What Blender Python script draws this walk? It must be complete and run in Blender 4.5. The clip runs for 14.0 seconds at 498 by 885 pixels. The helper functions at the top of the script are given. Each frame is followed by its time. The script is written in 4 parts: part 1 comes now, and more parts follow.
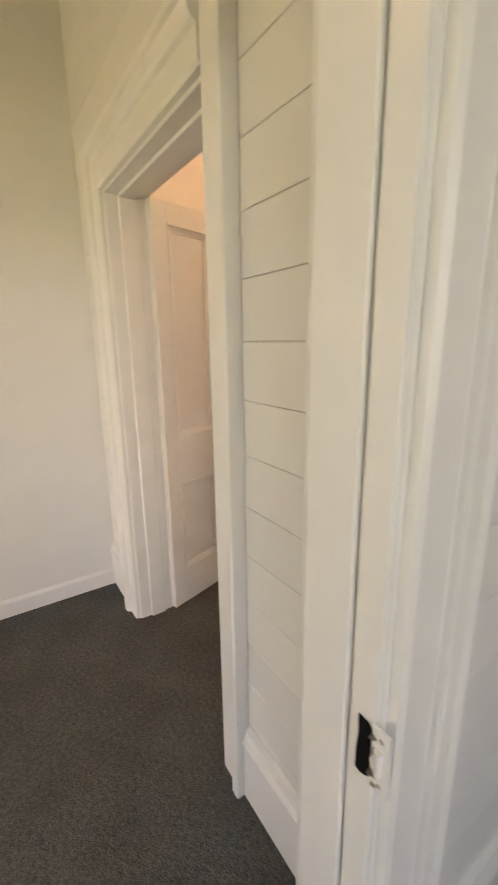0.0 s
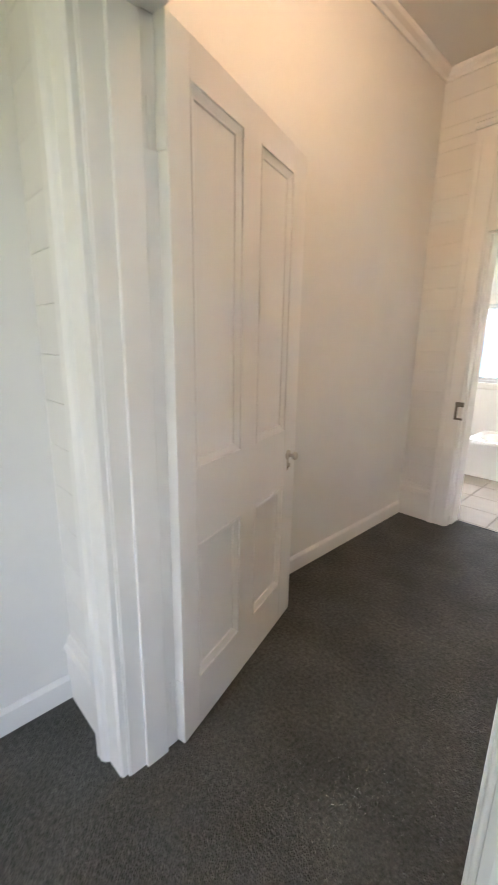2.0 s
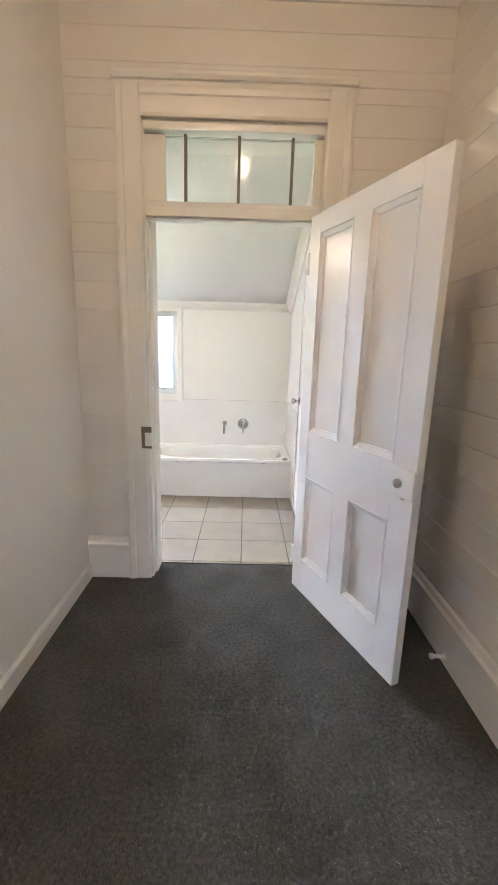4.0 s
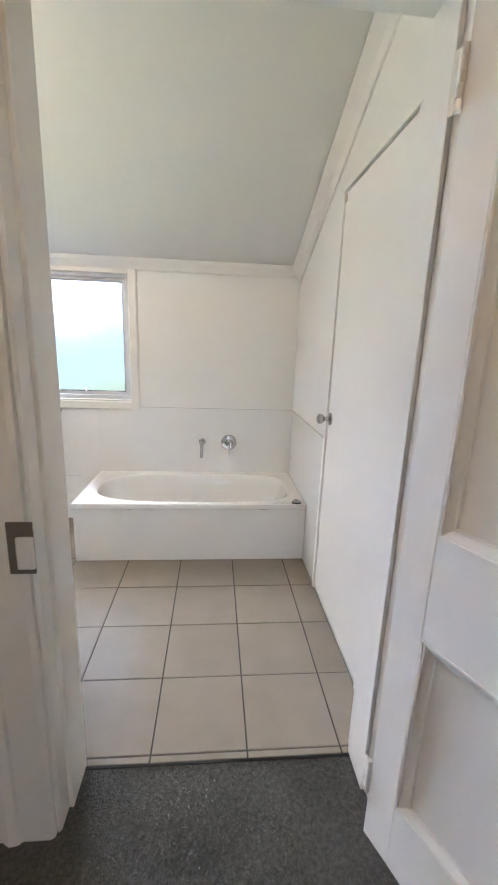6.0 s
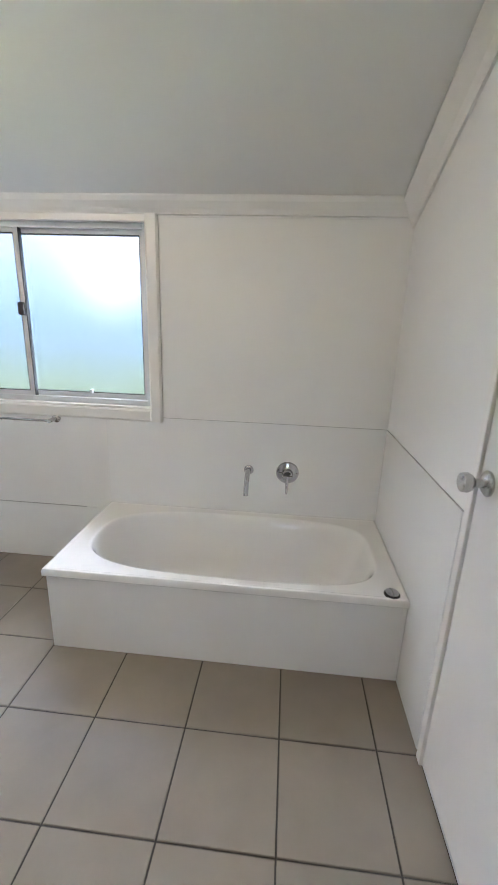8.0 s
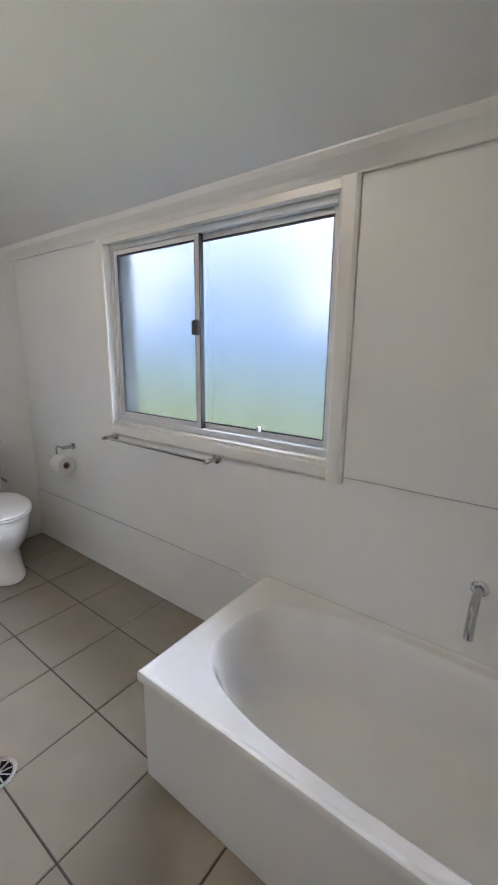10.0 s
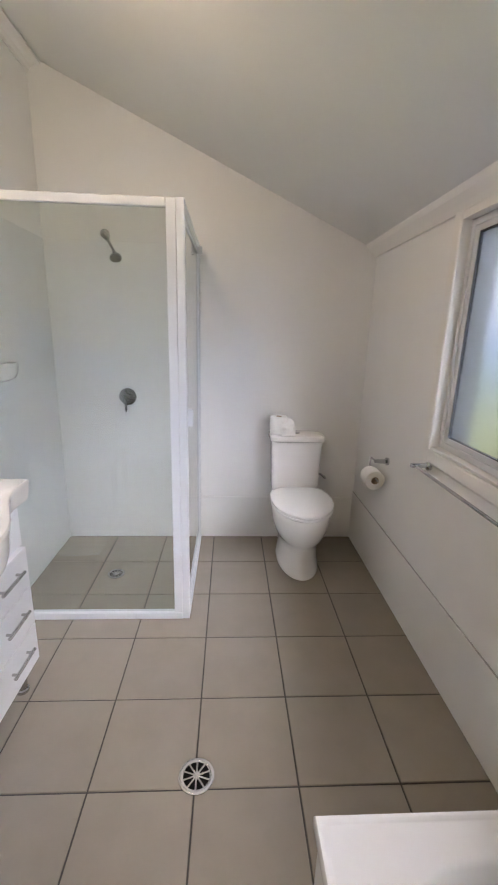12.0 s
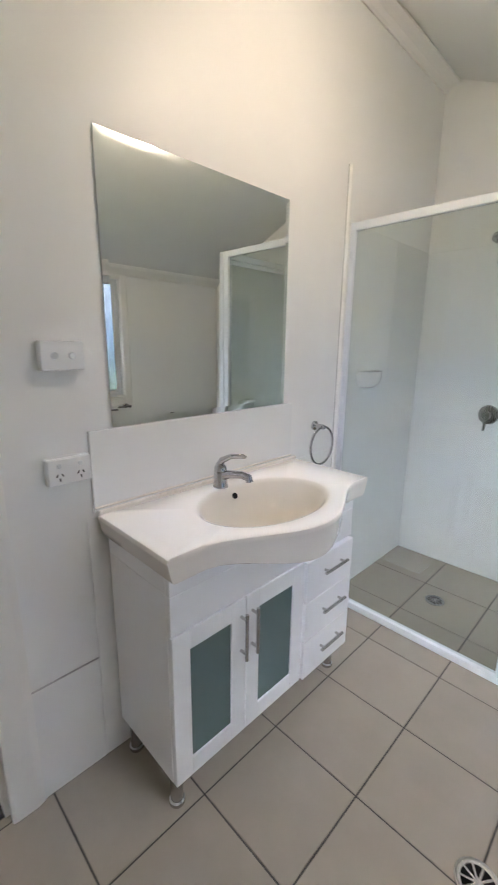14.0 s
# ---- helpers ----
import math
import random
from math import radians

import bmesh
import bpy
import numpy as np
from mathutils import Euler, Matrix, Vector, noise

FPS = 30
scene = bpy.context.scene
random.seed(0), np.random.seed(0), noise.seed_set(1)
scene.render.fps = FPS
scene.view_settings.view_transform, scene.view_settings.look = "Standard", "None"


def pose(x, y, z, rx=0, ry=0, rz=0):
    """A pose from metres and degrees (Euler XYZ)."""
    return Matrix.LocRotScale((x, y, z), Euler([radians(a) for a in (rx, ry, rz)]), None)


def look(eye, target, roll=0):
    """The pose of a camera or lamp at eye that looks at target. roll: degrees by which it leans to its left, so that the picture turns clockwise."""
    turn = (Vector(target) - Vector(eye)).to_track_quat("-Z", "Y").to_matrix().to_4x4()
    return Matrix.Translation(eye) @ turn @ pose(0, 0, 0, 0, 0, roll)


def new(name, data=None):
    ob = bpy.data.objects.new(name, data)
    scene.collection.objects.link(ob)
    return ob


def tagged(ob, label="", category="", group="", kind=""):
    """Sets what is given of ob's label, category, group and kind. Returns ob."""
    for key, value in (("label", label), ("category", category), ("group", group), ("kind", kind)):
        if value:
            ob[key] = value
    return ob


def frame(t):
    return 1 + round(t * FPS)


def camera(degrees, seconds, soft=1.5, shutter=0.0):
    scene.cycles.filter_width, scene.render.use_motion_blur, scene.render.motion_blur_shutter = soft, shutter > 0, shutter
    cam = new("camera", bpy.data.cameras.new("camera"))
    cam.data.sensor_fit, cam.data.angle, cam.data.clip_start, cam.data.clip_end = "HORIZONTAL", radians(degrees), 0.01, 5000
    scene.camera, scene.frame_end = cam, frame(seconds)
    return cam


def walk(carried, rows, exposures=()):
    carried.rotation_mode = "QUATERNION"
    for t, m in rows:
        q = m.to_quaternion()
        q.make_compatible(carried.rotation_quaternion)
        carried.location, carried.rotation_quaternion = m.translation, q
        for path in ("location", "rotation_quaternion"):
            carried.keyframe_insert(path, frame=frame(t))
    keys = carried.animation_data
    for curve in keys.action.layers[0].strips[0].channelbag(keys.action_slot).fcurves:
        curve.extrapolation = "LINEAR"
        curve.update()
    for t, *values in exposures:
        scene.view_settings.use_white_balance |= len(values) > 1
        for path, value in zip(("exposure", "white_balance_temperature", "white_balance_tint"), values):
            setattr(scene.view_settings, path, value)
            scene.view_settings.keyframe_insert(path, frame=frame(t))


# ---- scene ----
cam = camera(62.9, 14.0, shutter=0.2)
PATH = [
    (0, (2.452, -3.483, 1.475), (0.832, -2.414, 0.991), -0.8),
    (0.5, (2.261, -3.506, 1.471), (0.442, -2.843, 0.969), -0.6),
    (1, (2.047, -3.505, 1.436), (0.2, -2.953, 0.901), -0.1),
    (1.5, (1.745, -3.415, 1.406), (-0.01, -2.615, 0.88), 0.7),
    (2, (1.487, -3.358, 1.374), (0.087, -2.013, 0.893), 0.9),
    (2.5, (1.275, -3.274, 1.386), (0.443, -1.52, 0.903), 0.7),
    (3, (1.171, -3.065, 1.389), (0.783, -1.153, 0.948), 0.7),
    (3.2, (1.143, -2.988, 1.396), (0.89, -1.05, 0.973), 0.6),
    (5.3, (0.8, -1.643, 1.401), (0.95, 0.302, 0.959), 1.0),
    (5.5, (0.796, -1.491, 1.389), (0.969, 0.447, 0.929), 0.5),
    (6, (0.864, -1.126, 1.382), (1.039, 0.81, 0.913), 2.1),
    (6.5, (0.923, -0.846, 1.387), (1.065, 1.084, 0.88), 2.0),
    (7, (0.936, -0.58, 1.379), (1.046, 1.343, 0.841), 1.5),
    (7.2, (0.948, -0.484, 1.379), (1.012, 1.439, 0.832), 1.4),
    (9.3, (0.959, 0.46, 1.383), (0.189, 2.233, 0.87), 1.4),
    (9.5, (0.963, 0.516, 1.369), (0.063, 2.233, 0.875), 0.9),
    (10, (0.878, 0.656, 1.335), (-0.292, 2.215, 0.888), 0.7),
    (10.5, (0.796, 0.831, 1.392), (-0.605, 2.18, 0.924), 1.2),
    (11, (0.813, 1.04, 1.4), (-0.891, 1.974, 0.929), 2.4),
    (11.5, (0.731, 1.098, 1.395), (-1.146, 1.562, 0.884), 2.1),
    (12, (0.631, 1.091, 1.395), (-1.298, 1.192, 0.878), 1.6),
    (12.5, (0.589, 1.081, 1.396), (-1.321, 0.809, 0.869), 1.9),
    (13, (0.562, 1.128, 1.408), (-1.243, 0.451, 0.875), 1.2),
    (13.5, (0.56, 1.131, 1.4), (-1.07, 0.096, 0.879), 0.9),
    (14, (0.599, 1.111, 1.362), (-0.773, -0.266, 0.891), 0.7),
]
EXPOSURES = [(0.0, 2.85, 8500, 27), (0.5, 2.9, 7200, 26), (1.0, 2.93, 7200, 23), (1.5, 2.98, 6700, 20), (2.0, 3.0, 6350, 18), (2.5, 2.9, 6050, 16), (3.0, 2.9, 6000, 16), (5.5, 2.42, 6150, 19), (7.0, 2.12, 5950, 15), (9.5, 1.5, 5950, 18), (10.5, 1.25, 6050, 18), (11.5, 1.15, 6600, 22), (12.0, 1.35, 6600, 23), (12.5, 1.47, 6250, 19), (13.0, 1.45, 6100, 17), (13.5, 1.28, 6250, 18), (14.0, 1.35, 6300, 18)]
walk(cam, [(t, look(eye, at, roll)) for t, eye, at, roll in PATH], EXPOSURES)

# world, lamps
world = bpy.data.worlds.new("sky")
scene.world = world
world.use_nodes = True
wn, wl = world.node_tree.nodes, world.node_tree.links
sky = wn.new("ShaderNodeTexSky")
sky.sky_type, sky.sun_disc = "NISHITA", False
sky.sun_elevation, sky.sun_rotation = radians(48), radians(253)
wn["Background"].inputs["Strength"].default_value = 0.15
# broken white cloud over the blue
cloud, way, ramp, mix = wn.new("ShaderNodeTexNoise"), wn.new("ShaderNodeTexCoord"), wn.new("ShaderNodeValToRGB"), wn.new("ShaderNodeMixRGB")
cloud.inputs["Scale"].default_value, cloud.inputs["Detail"].default_value = 2.6, 5
ramp.color_ramp.elements[0].position, ramp.color_ramp.elements[1].position = 0.50, 0.70
mix.inputs["Color2"].default_value = (6.0, 6.2, 6.4, 1)
wl.new(way.outputs["Generated"], cloud.inputs["Vector"])
wl.new(cloud.outputs["Fac"], ramp.inputs["Fac"])
wl.new(ramp.outputs["Color"], mix.inputs["Fac"])
wl.new(sky.outputs["Color"], mix.inputs["Color1"])
wl.new(mix.outputs["Color"], wn["Background"].inputs["Color"])


def area_lamp(name, m, sx, sy, watts, colour):
    data = bpy.data.lights.new(name, "AREA")
    data.shape, data.size, data.size_y, data.energy, data.color = "RECTANGLE", sx, sy, watts, colour
    ob = new(name, data)
    ob.matrix_world = m
    return ob


SUN = bpy.data.lights.new("sun", "SUN")
SUN.energy, SUN.angle, SUN.color = 5.0, radians(0.6), (1.0, 0.95, 0.88)
sun = new("sun", SUN)
sun.matrix_world = look((-20, -6, 23), (0, 0, 0))
# daylight that comes in by the window of the room where the walk begins
area_lamp("window_daylight", look((4.95, -4.2, 1.7), (2.2, -4.0, 1.3)), 1.6, 1.6, 2.5, (0.68, 0.84, 1.0))
# added fill as daylight from the unseen south end of the hall
area_lamp("south_end_fill", look((1.0, -5.96, 1.4), (1.0, -2.0, 1.2)), 0.9, 1.9, 0.4, (1.0, 0.96, 0.9))
OUTLOOK_GLOW = 35.0
HALL_LAMP, FRONT_LAMP, BATH_LAMP = 14.8, 4.0, 26.0


# materials
def material(name, colour, rough=0.5, metal=0.0, grain=0.0, scale=20.0, bump=0.0, bump_scale=200.0, ior=1.5, spread=0.0, coat=0.0):
    """Principled paint, metal or stone: two scales of tone variation, fine relief, and a tone of its own for each piece."""
    m = bpy.data.materials.new(name)
    m.use_nodes = True
    n, l = m.node_tree.nodes, m.node_tree.links
    b = n["Principled BSDF"]
    b.inputs["Roughness"].default_value, b.inputs["Metallic"].default_value = rough, metal
    b.inputs["IOR"].default_value, b.inputs["Coat Weight"].default_value = ior, coat
    b.inputs["Base Color"].default_value = (*colour, 1)
    co = n.new("ShaderNodeTexCoord")
    if grain or spread:
        big, small = n.new("ShaderNodeTexNoise"), n.new("ShaderNodeTexNoise")
        big.inputs["Scale"].default_value, small.inputs["Scale"].default_value = scale * 0.12, scale
        big.inputs["Detail"].default_value = small.inputs["Detail"].default_value = 6
        info = n.new("ShaderNodeObjectInfo")
        geo = n.new("ShaderNodeNewGeometry")
        l.new(geo.outputs["Position"], big.inputs["Vector"])
        l.new(geo.outputs["Position"], small.inputs["Vector"])
        a = n.new("ShaderNodeMath")
        a.operation = "ADD"
        l.new(big.outputs["Fac"], a.inputs[0])
        l.new(small.outputs["Fac"], a.inputs[1])
        mr = n.new("ShaderNodeMapRange")
        mr.inputs["From Min"].default_value, mr.inputs["From Max"].default_value = 0.5, 1.5
        mr.inputs["To Min"].default_value, mr.inputs["To Max"].default_value = 1 - grain, 1 + grain
        l.new(a.outputs[0], mr.inputs["Value"])
        pm = n.new("ShaderNodeMapRange")
        pm.inputs["To Min"].default_value, pm.inputs["To Max"].default_value = 1 - spread, 1 + spread
        l.new(info.outputs["Random"], pm.inputs["Value"])
        mu = n.new("ShaderNodeMath")
        mu.operation = "MULTIPLY"
        l.new(mr.outputs[0], mu.inputs[0])
        l.new(pm.outputs[0], mu.inputs[1])
        hs = n.new("ShaderNodeHueSaturation")
        hs.inputs["Color"].default_value = (*colour, 1)
        l.new(mu.outputs[0], hs.inputs["Value"])
        l.new(hs.outputs["Color"], b.inputs["Base Color"])
        rr = n.new("ShaderNodeMapRange")
        rr.inputs["From Min"].default_value, rr.inputs["From Max"].default_value = 0.5, 1.5
        rr.inputs["To Min"].default_value, rr.inputs["To Max"].default_value = rough * 0.93, min(1, rough * 1.07)
        l.new(a.outputs[0], rr.inputs["Value"])
        l.new(rr.outputs[0], b.inputs["Roughness"])
    if bump:
        t, geo2 = n.new("ShaderNodeTexNoise"), n.new("ShaderNodeNewGeometry")
        t.inputs["Scale"].default_value, t.inputs["Detail"].default_value = bump_scale, 4
        l.new(geo2.outputs["Position"], t.inputs["Vector"])
        k = n.new("ShaderNodeBump")
        k.inputs["Strength"].default_value, k.inputs["Distance"].default_value = min(1, bump), 0.002
        l.new(t.outputs["Fac"], k.inputs["Height"])
        l.new(k.outputs["Normal"], b.inputs["Normal"])
    return m


def glass(name, colour, rough, ior=1.45):
    m = bpy.data.materials.new(name)
    m.use_nodes = True
    b = m.node_tree.nodes["Principled BSDF"]
    b.inputs["Base Color"].default_value = (*colour, 1)
    b.inputs["Transmission Weight"].default_value = 1.0
    b.inputs["Roughness"].default_value, b.inputs["IOR"].default_value = rough, ior
    return m


def glow(name, colour, strength):
    m = bpy.data.materials.new(name)
    m.use_nodes = True
    b = m.node_tree.nodes["Principled BSDF"]
    b.inputs["Base Color"].default_value = (0.9, 0.88, 0.82, 1)
    b.inputs["Emission Color"].default_value = (*colour, 1)
    b.inputs["Emission Strength"].default_value = strength
    return m


PLASTER = material("painted_plaster", (0.76, 0.745, 0.71), 0.55, grain=0.03, scale=6, bump=0.12, bump_scale=90)
BATH_WALL = material("painted_sheet", (0.80, 0.795, 0.775), 0.42, grain=0.025, scale=5, bump=0.08, bump_scale=120)
CEILING = material("ceiling_paint", (0.74, 0.735, 0.71), 0.6, grain=0.02, scale=5, bump=0.08, bump_scale=100)
BOARD = material("painted_boards", (0.76, 0.745, 0.71), 0.42, grain=0.03, scale=7, bump=0.15, bump_scale=30, spread=0.02)
TRIM = material("gloss_trim_paint", (0.80, 0.785, 0.75), 0.3, grain=0.03, scale=9, bump=0.10, bump_scale=30)
DOOR = material("door_enamel", (0.80, 0.78, 0.745), 0.3, grain=0.02, scale=6, bump=0.08, bump_scale=26)
GLOSS = material("gloss_panel", (0.82, 0.82, 0.81), 0.16, grain=0.015, scale=4)
ACRYLIC = material("bath_acrylic", (0.83, 0.825, 0.81), 0.07, grain=0.012, scale=5, coat=0.5)
CHINA = material("vitreous_china", (0.83, 0.82, 0.80), 0.1, grain=0.01, scale=4, coat=0.4)
BASIN = material("cast_basin", (0.82, 0.765, 0.69), 0.13, grain=0.015, scale=6, coat=0.4)
LACQUER = material("white_lacquer", (0.82, 0.82, 0.82), 0.2, grain=0.012, scale=5)
ALU = material("white_aluminium", (0.64, 0.66, 0.68), 0.3, grain=0.02, scale=20)
SEAL = material("black_seal", (0.02, 0.02, 0.022), 0.6, grain=0.1, scale=40)
CHROME = material("chrome", (0.52, 0.52, 0.53), 0.05, 1.0, grain=0.03, scale=40)
STEEL = material("brushed_steel", (0.50, 0.49, 0.475), 0.26, 1.0, grain=0.06, scale=60)
BRASS = material("worn_nickel", (0.55, 0.50, 0.42), 0.32, 1.0, grain=0.15, scale=80)
TILE = material("stone_tile", (0.272, 0.237, 0.188), 0.22, grain=0.11, scale=7, bump=0.07, bump_scale=160, spread=0.04, ior=1.7)
GROUT = material("grout", (0.050, 0.043, 0.036), 0.85, grain=0.25, scale=60, bump=0.4, bump_scale=300)
MIRROR = material("mirror_silver", (0.80, 0.84, 0.82), 0.01, 1.0)
DARK = material("dark_void", (0.012, 0.012, 0.012), 0.9, ior=1.05)
JOINT = material("panel_joint", (0.48, 0.47, 0.45), 0.8, grain=0.2, scale=30)
BAR = material("dark_glazing_bar", (0.15, 0.13, 0.11), 0.5, grain=0.1, scale=30)
PAPER = material("tissue_paper", (0.82, 0.81, 0.79), 0.9, grain=0.03, scale=40, bump=0.4, bump_scale=250)
KRAFT = material("cardboard", (0.34, 0.25, 0.17), 0.85, grain=0.1, scale=60)
FROST = material("frosted_panel", (0.058, 0.088, 0.083), 0.2, grain=0.04, scale=5)
GRASS = material("lawn", (0.12, 0.135, 0.03), 0.9, grain=0.3, scale=3)
OBSCURE = glass("obscure_glass", (0.0172, 0.0177, 0.0182), 0.22)
CLEAR = glass("shower_glass", (0.76, 0.81, 0.785), 0.0)
LIGHTGLASS = glass("transom_glass", (0.93, 0.96, 0.96), 0.03, 1.2)
WARM = glow("opal_bulb", (1.0, 0.66, 0.38), HALL_LAMP)
WARM_FRONT = glow("opal_bulb_front", (1.0, 0.71, 0.45), FRONT_LAMP)
WARM_BATH = glow("opal_dome", (1.0, 0.82, 0.60), BATH_LAMP)


def carpet_material():
    m = material("loop_carpet", (0.052, 0.049, 0.045), 0.95)
    n, l = m.node_tree.nodes, m.node_tree.links
    b = n["Principled BSDF"]
    geo = n.new("ShaderNodeNewGeometry")
    vor, big = n.new("ShaderNodeTexVoronoi"), n.new("ShaderNodeTexNoise")
    fleck = n.new("ShaderNodeTexNoise")
    vor.inputs["Scale"].default_value, big.inputs["Scale"].default_value, fleck.inputs["Scale"].default_value = 170, 4, 68
    big.inputs["Detail"].default_value, fleck.inputs["Detail"].default_value = 5, 5
    fleck.inputs["Roughness"].default_value = 0.75
    for t in (vor, big, fleck):
        l.new(geo.outputs["Position"], t.inputs["Vector"])
    ramp = n.new("ShaderNodeValToRGB")
    ramp.color_ramp.elements[0].position, ramp.color_ramp.elements[0].color = 0.34, (0.056, 0.057, 0.053, 1)
    ramp.color_ramp.elements[1].position, ramp.color_ramp.elements[1].color = 0.68, (0.138, 0.136, 0.124, 1)
    l.new(fleck.outputs["Fac"], ramp.inputs["Fac"])
    mr = n.new("ShaderNodeMapRange")
    mr.inputs["From Min"].default_value, mr.inputs["From Max"].default_value = 0.3, 0.7
    mr.inputs["To Min"].default_value, mr.inputs["To Max"].default_value = 0.84, 1.16
    l.new(big.outputs["Fac"], mr.inputs["Value"])
    hs = n.new("ShaderNodeHueSaturation")
    l.new(ramp.outputs["Color"], hs.inputs["Color"])
    l.new(mr.outputs[0], hs.inputs["Value"])
    l.new(hs.outputs["Color"], b.inputs["Base Color"])
    k = n.new("ShaderNodeBump")
    k.inputs["Strength"].default_value, k.inputs["Distance"].default_value = 0.8, 0.006
    l.new(vor.outputs["Distance"], k.inputs["Height"])
    l.new(k.outputs["Normal"], b.inputs["Normal"])
    b.inputs["Specular IOR Level"].default_value = 0.1
    return m


CARPET = carpet_material()


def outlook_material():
    """Glowing panel, lights the room: sunlit lawn below, pale blue sky with soft cloud above."""
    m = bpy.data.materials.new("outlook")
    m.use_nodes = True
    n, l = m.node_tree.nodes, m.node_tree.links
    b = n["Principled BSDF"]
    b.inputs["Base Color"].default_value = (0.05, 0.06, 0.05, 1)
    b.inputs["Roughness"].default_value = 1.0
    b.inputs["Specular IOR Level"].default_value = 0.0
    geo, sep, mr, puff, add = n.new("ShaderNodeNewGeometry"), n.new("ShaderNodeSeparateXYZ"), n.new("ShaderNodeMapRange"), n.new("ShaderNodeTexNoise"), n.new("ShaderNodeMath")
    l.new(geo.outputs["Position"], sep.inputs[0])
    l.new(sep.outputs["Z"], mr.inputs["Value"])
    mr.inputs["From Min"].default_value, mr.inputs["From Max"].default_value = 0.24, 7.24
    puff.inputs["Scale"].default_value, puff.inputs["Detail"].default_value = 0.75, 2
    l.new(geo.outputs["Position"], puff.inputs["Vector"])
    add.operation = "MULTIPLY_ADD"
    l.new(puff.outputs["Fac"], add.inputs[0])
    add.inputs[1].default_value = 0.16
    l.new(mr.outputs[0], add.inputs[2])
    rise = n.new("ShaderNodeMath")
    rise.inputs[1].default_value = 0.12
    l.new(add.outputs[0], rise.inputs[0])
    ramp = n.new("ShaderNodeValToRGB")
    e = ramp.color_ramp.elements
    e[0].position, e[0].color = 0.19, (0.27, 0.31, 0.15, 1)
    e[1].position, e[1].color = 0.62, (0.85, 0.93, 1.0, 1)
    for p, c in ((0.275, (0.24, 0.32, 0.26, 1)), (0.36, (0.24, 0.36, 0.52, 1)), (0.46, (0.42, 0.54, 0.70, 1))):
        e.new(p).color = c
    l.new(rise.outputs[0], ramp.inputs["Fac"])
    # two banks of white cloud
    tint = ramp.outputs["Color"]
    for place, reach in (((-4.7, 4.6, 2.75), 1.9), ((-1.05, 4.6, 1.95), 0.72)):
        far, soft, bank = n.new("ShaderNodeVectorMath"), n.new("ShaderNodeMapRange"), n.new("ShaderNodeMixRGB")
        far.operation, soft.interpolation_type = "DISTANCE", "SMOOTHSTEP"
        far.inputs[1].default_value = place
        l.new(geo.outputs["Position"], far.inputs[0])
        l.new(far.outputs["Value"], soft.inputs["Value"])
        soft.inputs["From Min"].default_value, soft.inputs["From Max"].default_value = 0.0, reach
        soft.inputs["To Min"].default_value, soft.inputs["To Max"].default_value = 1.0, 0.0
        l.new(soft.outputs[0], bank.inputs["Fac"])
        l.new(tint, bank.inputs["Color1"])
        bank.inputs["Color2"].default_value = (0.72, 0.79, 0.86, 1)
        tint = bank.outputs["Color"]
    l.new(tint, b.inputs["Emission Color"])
    b.inputs["Emission Strength"].default_value = OUTLOOK_GLOW
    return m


OUTLOOK_SKY = outlook_material()


# mesh helpers
def mesh_of(name, bm, mat, smooth=False):
    bmesh.ops.recalc_face_normals(bm, faces=bm.faces[:])
    me = bpy.data.meshes.new(name)
    bm.to_mesh(me)
    bm.free()
    me.materials.append(mat)
    if smooth:
        for p in me.polygons:
            p.use_smooth = True
        me.set_sharp_from_angle(angle=radians(38))
    return me


def part(name, bm, mat, parent=None, label="", smooth=False):
    ob = new(name, mesh_of(name, bm, mat, smooth))
    if parent is not None:
        ob.parent = parent
    return tagged(ob, label)


def thing(name, label, category, group="", at=(0, 0, 0)):
    ob = new(name)
    ob.empty_display_size = 0.1
    ob.location = at
    return tagged(ob, label, category, group)


def piece(name, me, parent, loc):
    ob = new(name, me)
    ob.parent = parent
    ob.location = loc
    return ob


def box(x0, x1, y0, y1, z0, z1, bevel=0.0, seg=2, bm=None):
    own = bm is None
    b = bmesh.new()
    bmesh.ops.create_cube(b, size=1, matrix=Matrix.Translation(((x0 + x1) / 2, (y0 + y1) / 2, (z0 + z1) / 2)) @ Matrix.Diagonal((abs(x1 - x0), abs(y1 - y0), abs(z1 - z0), 1)))
    if bevel:
        bmesh.ops.bevel(b, geom=b.edges[:], offset=bevel, segments=seg, profile=0.5, affect="EDGES")
    if own:
        return b
    join(bm, b)
    return bm


def join(bm, other):
    me = bpy.data.meshes.new("joined")
    other.to_mesh(me)
    other.free()
    bm.from_mesh(me)
    bpy.data.meshes.remove(me)
    return bm


def moved(bm, m):
    bmesh.ops.transform(bm, matrix=m, verts=bm.verts[:])
    return bm


def loft(loops, close_start=True, close_end=True, bm=None):
    """Closed rings of equal count joined into a skin."""
    bm = bm or bmesh.new()
    rings = [[bm.verts.new(p) for p in ring] for ring in loops]
    k = len(rings[0])
    for a, b in zip(rings, rings[1:]):
        for i in range(k):
            bm.faces.new((a[i], a[(i + 1) % k], b[(i + 1) % k], b[i]))
    if close_start:
        bm.faces.new(rings[0][::-1])
    if close_end:
        bm.faces.new(rings[-1])
    return bm


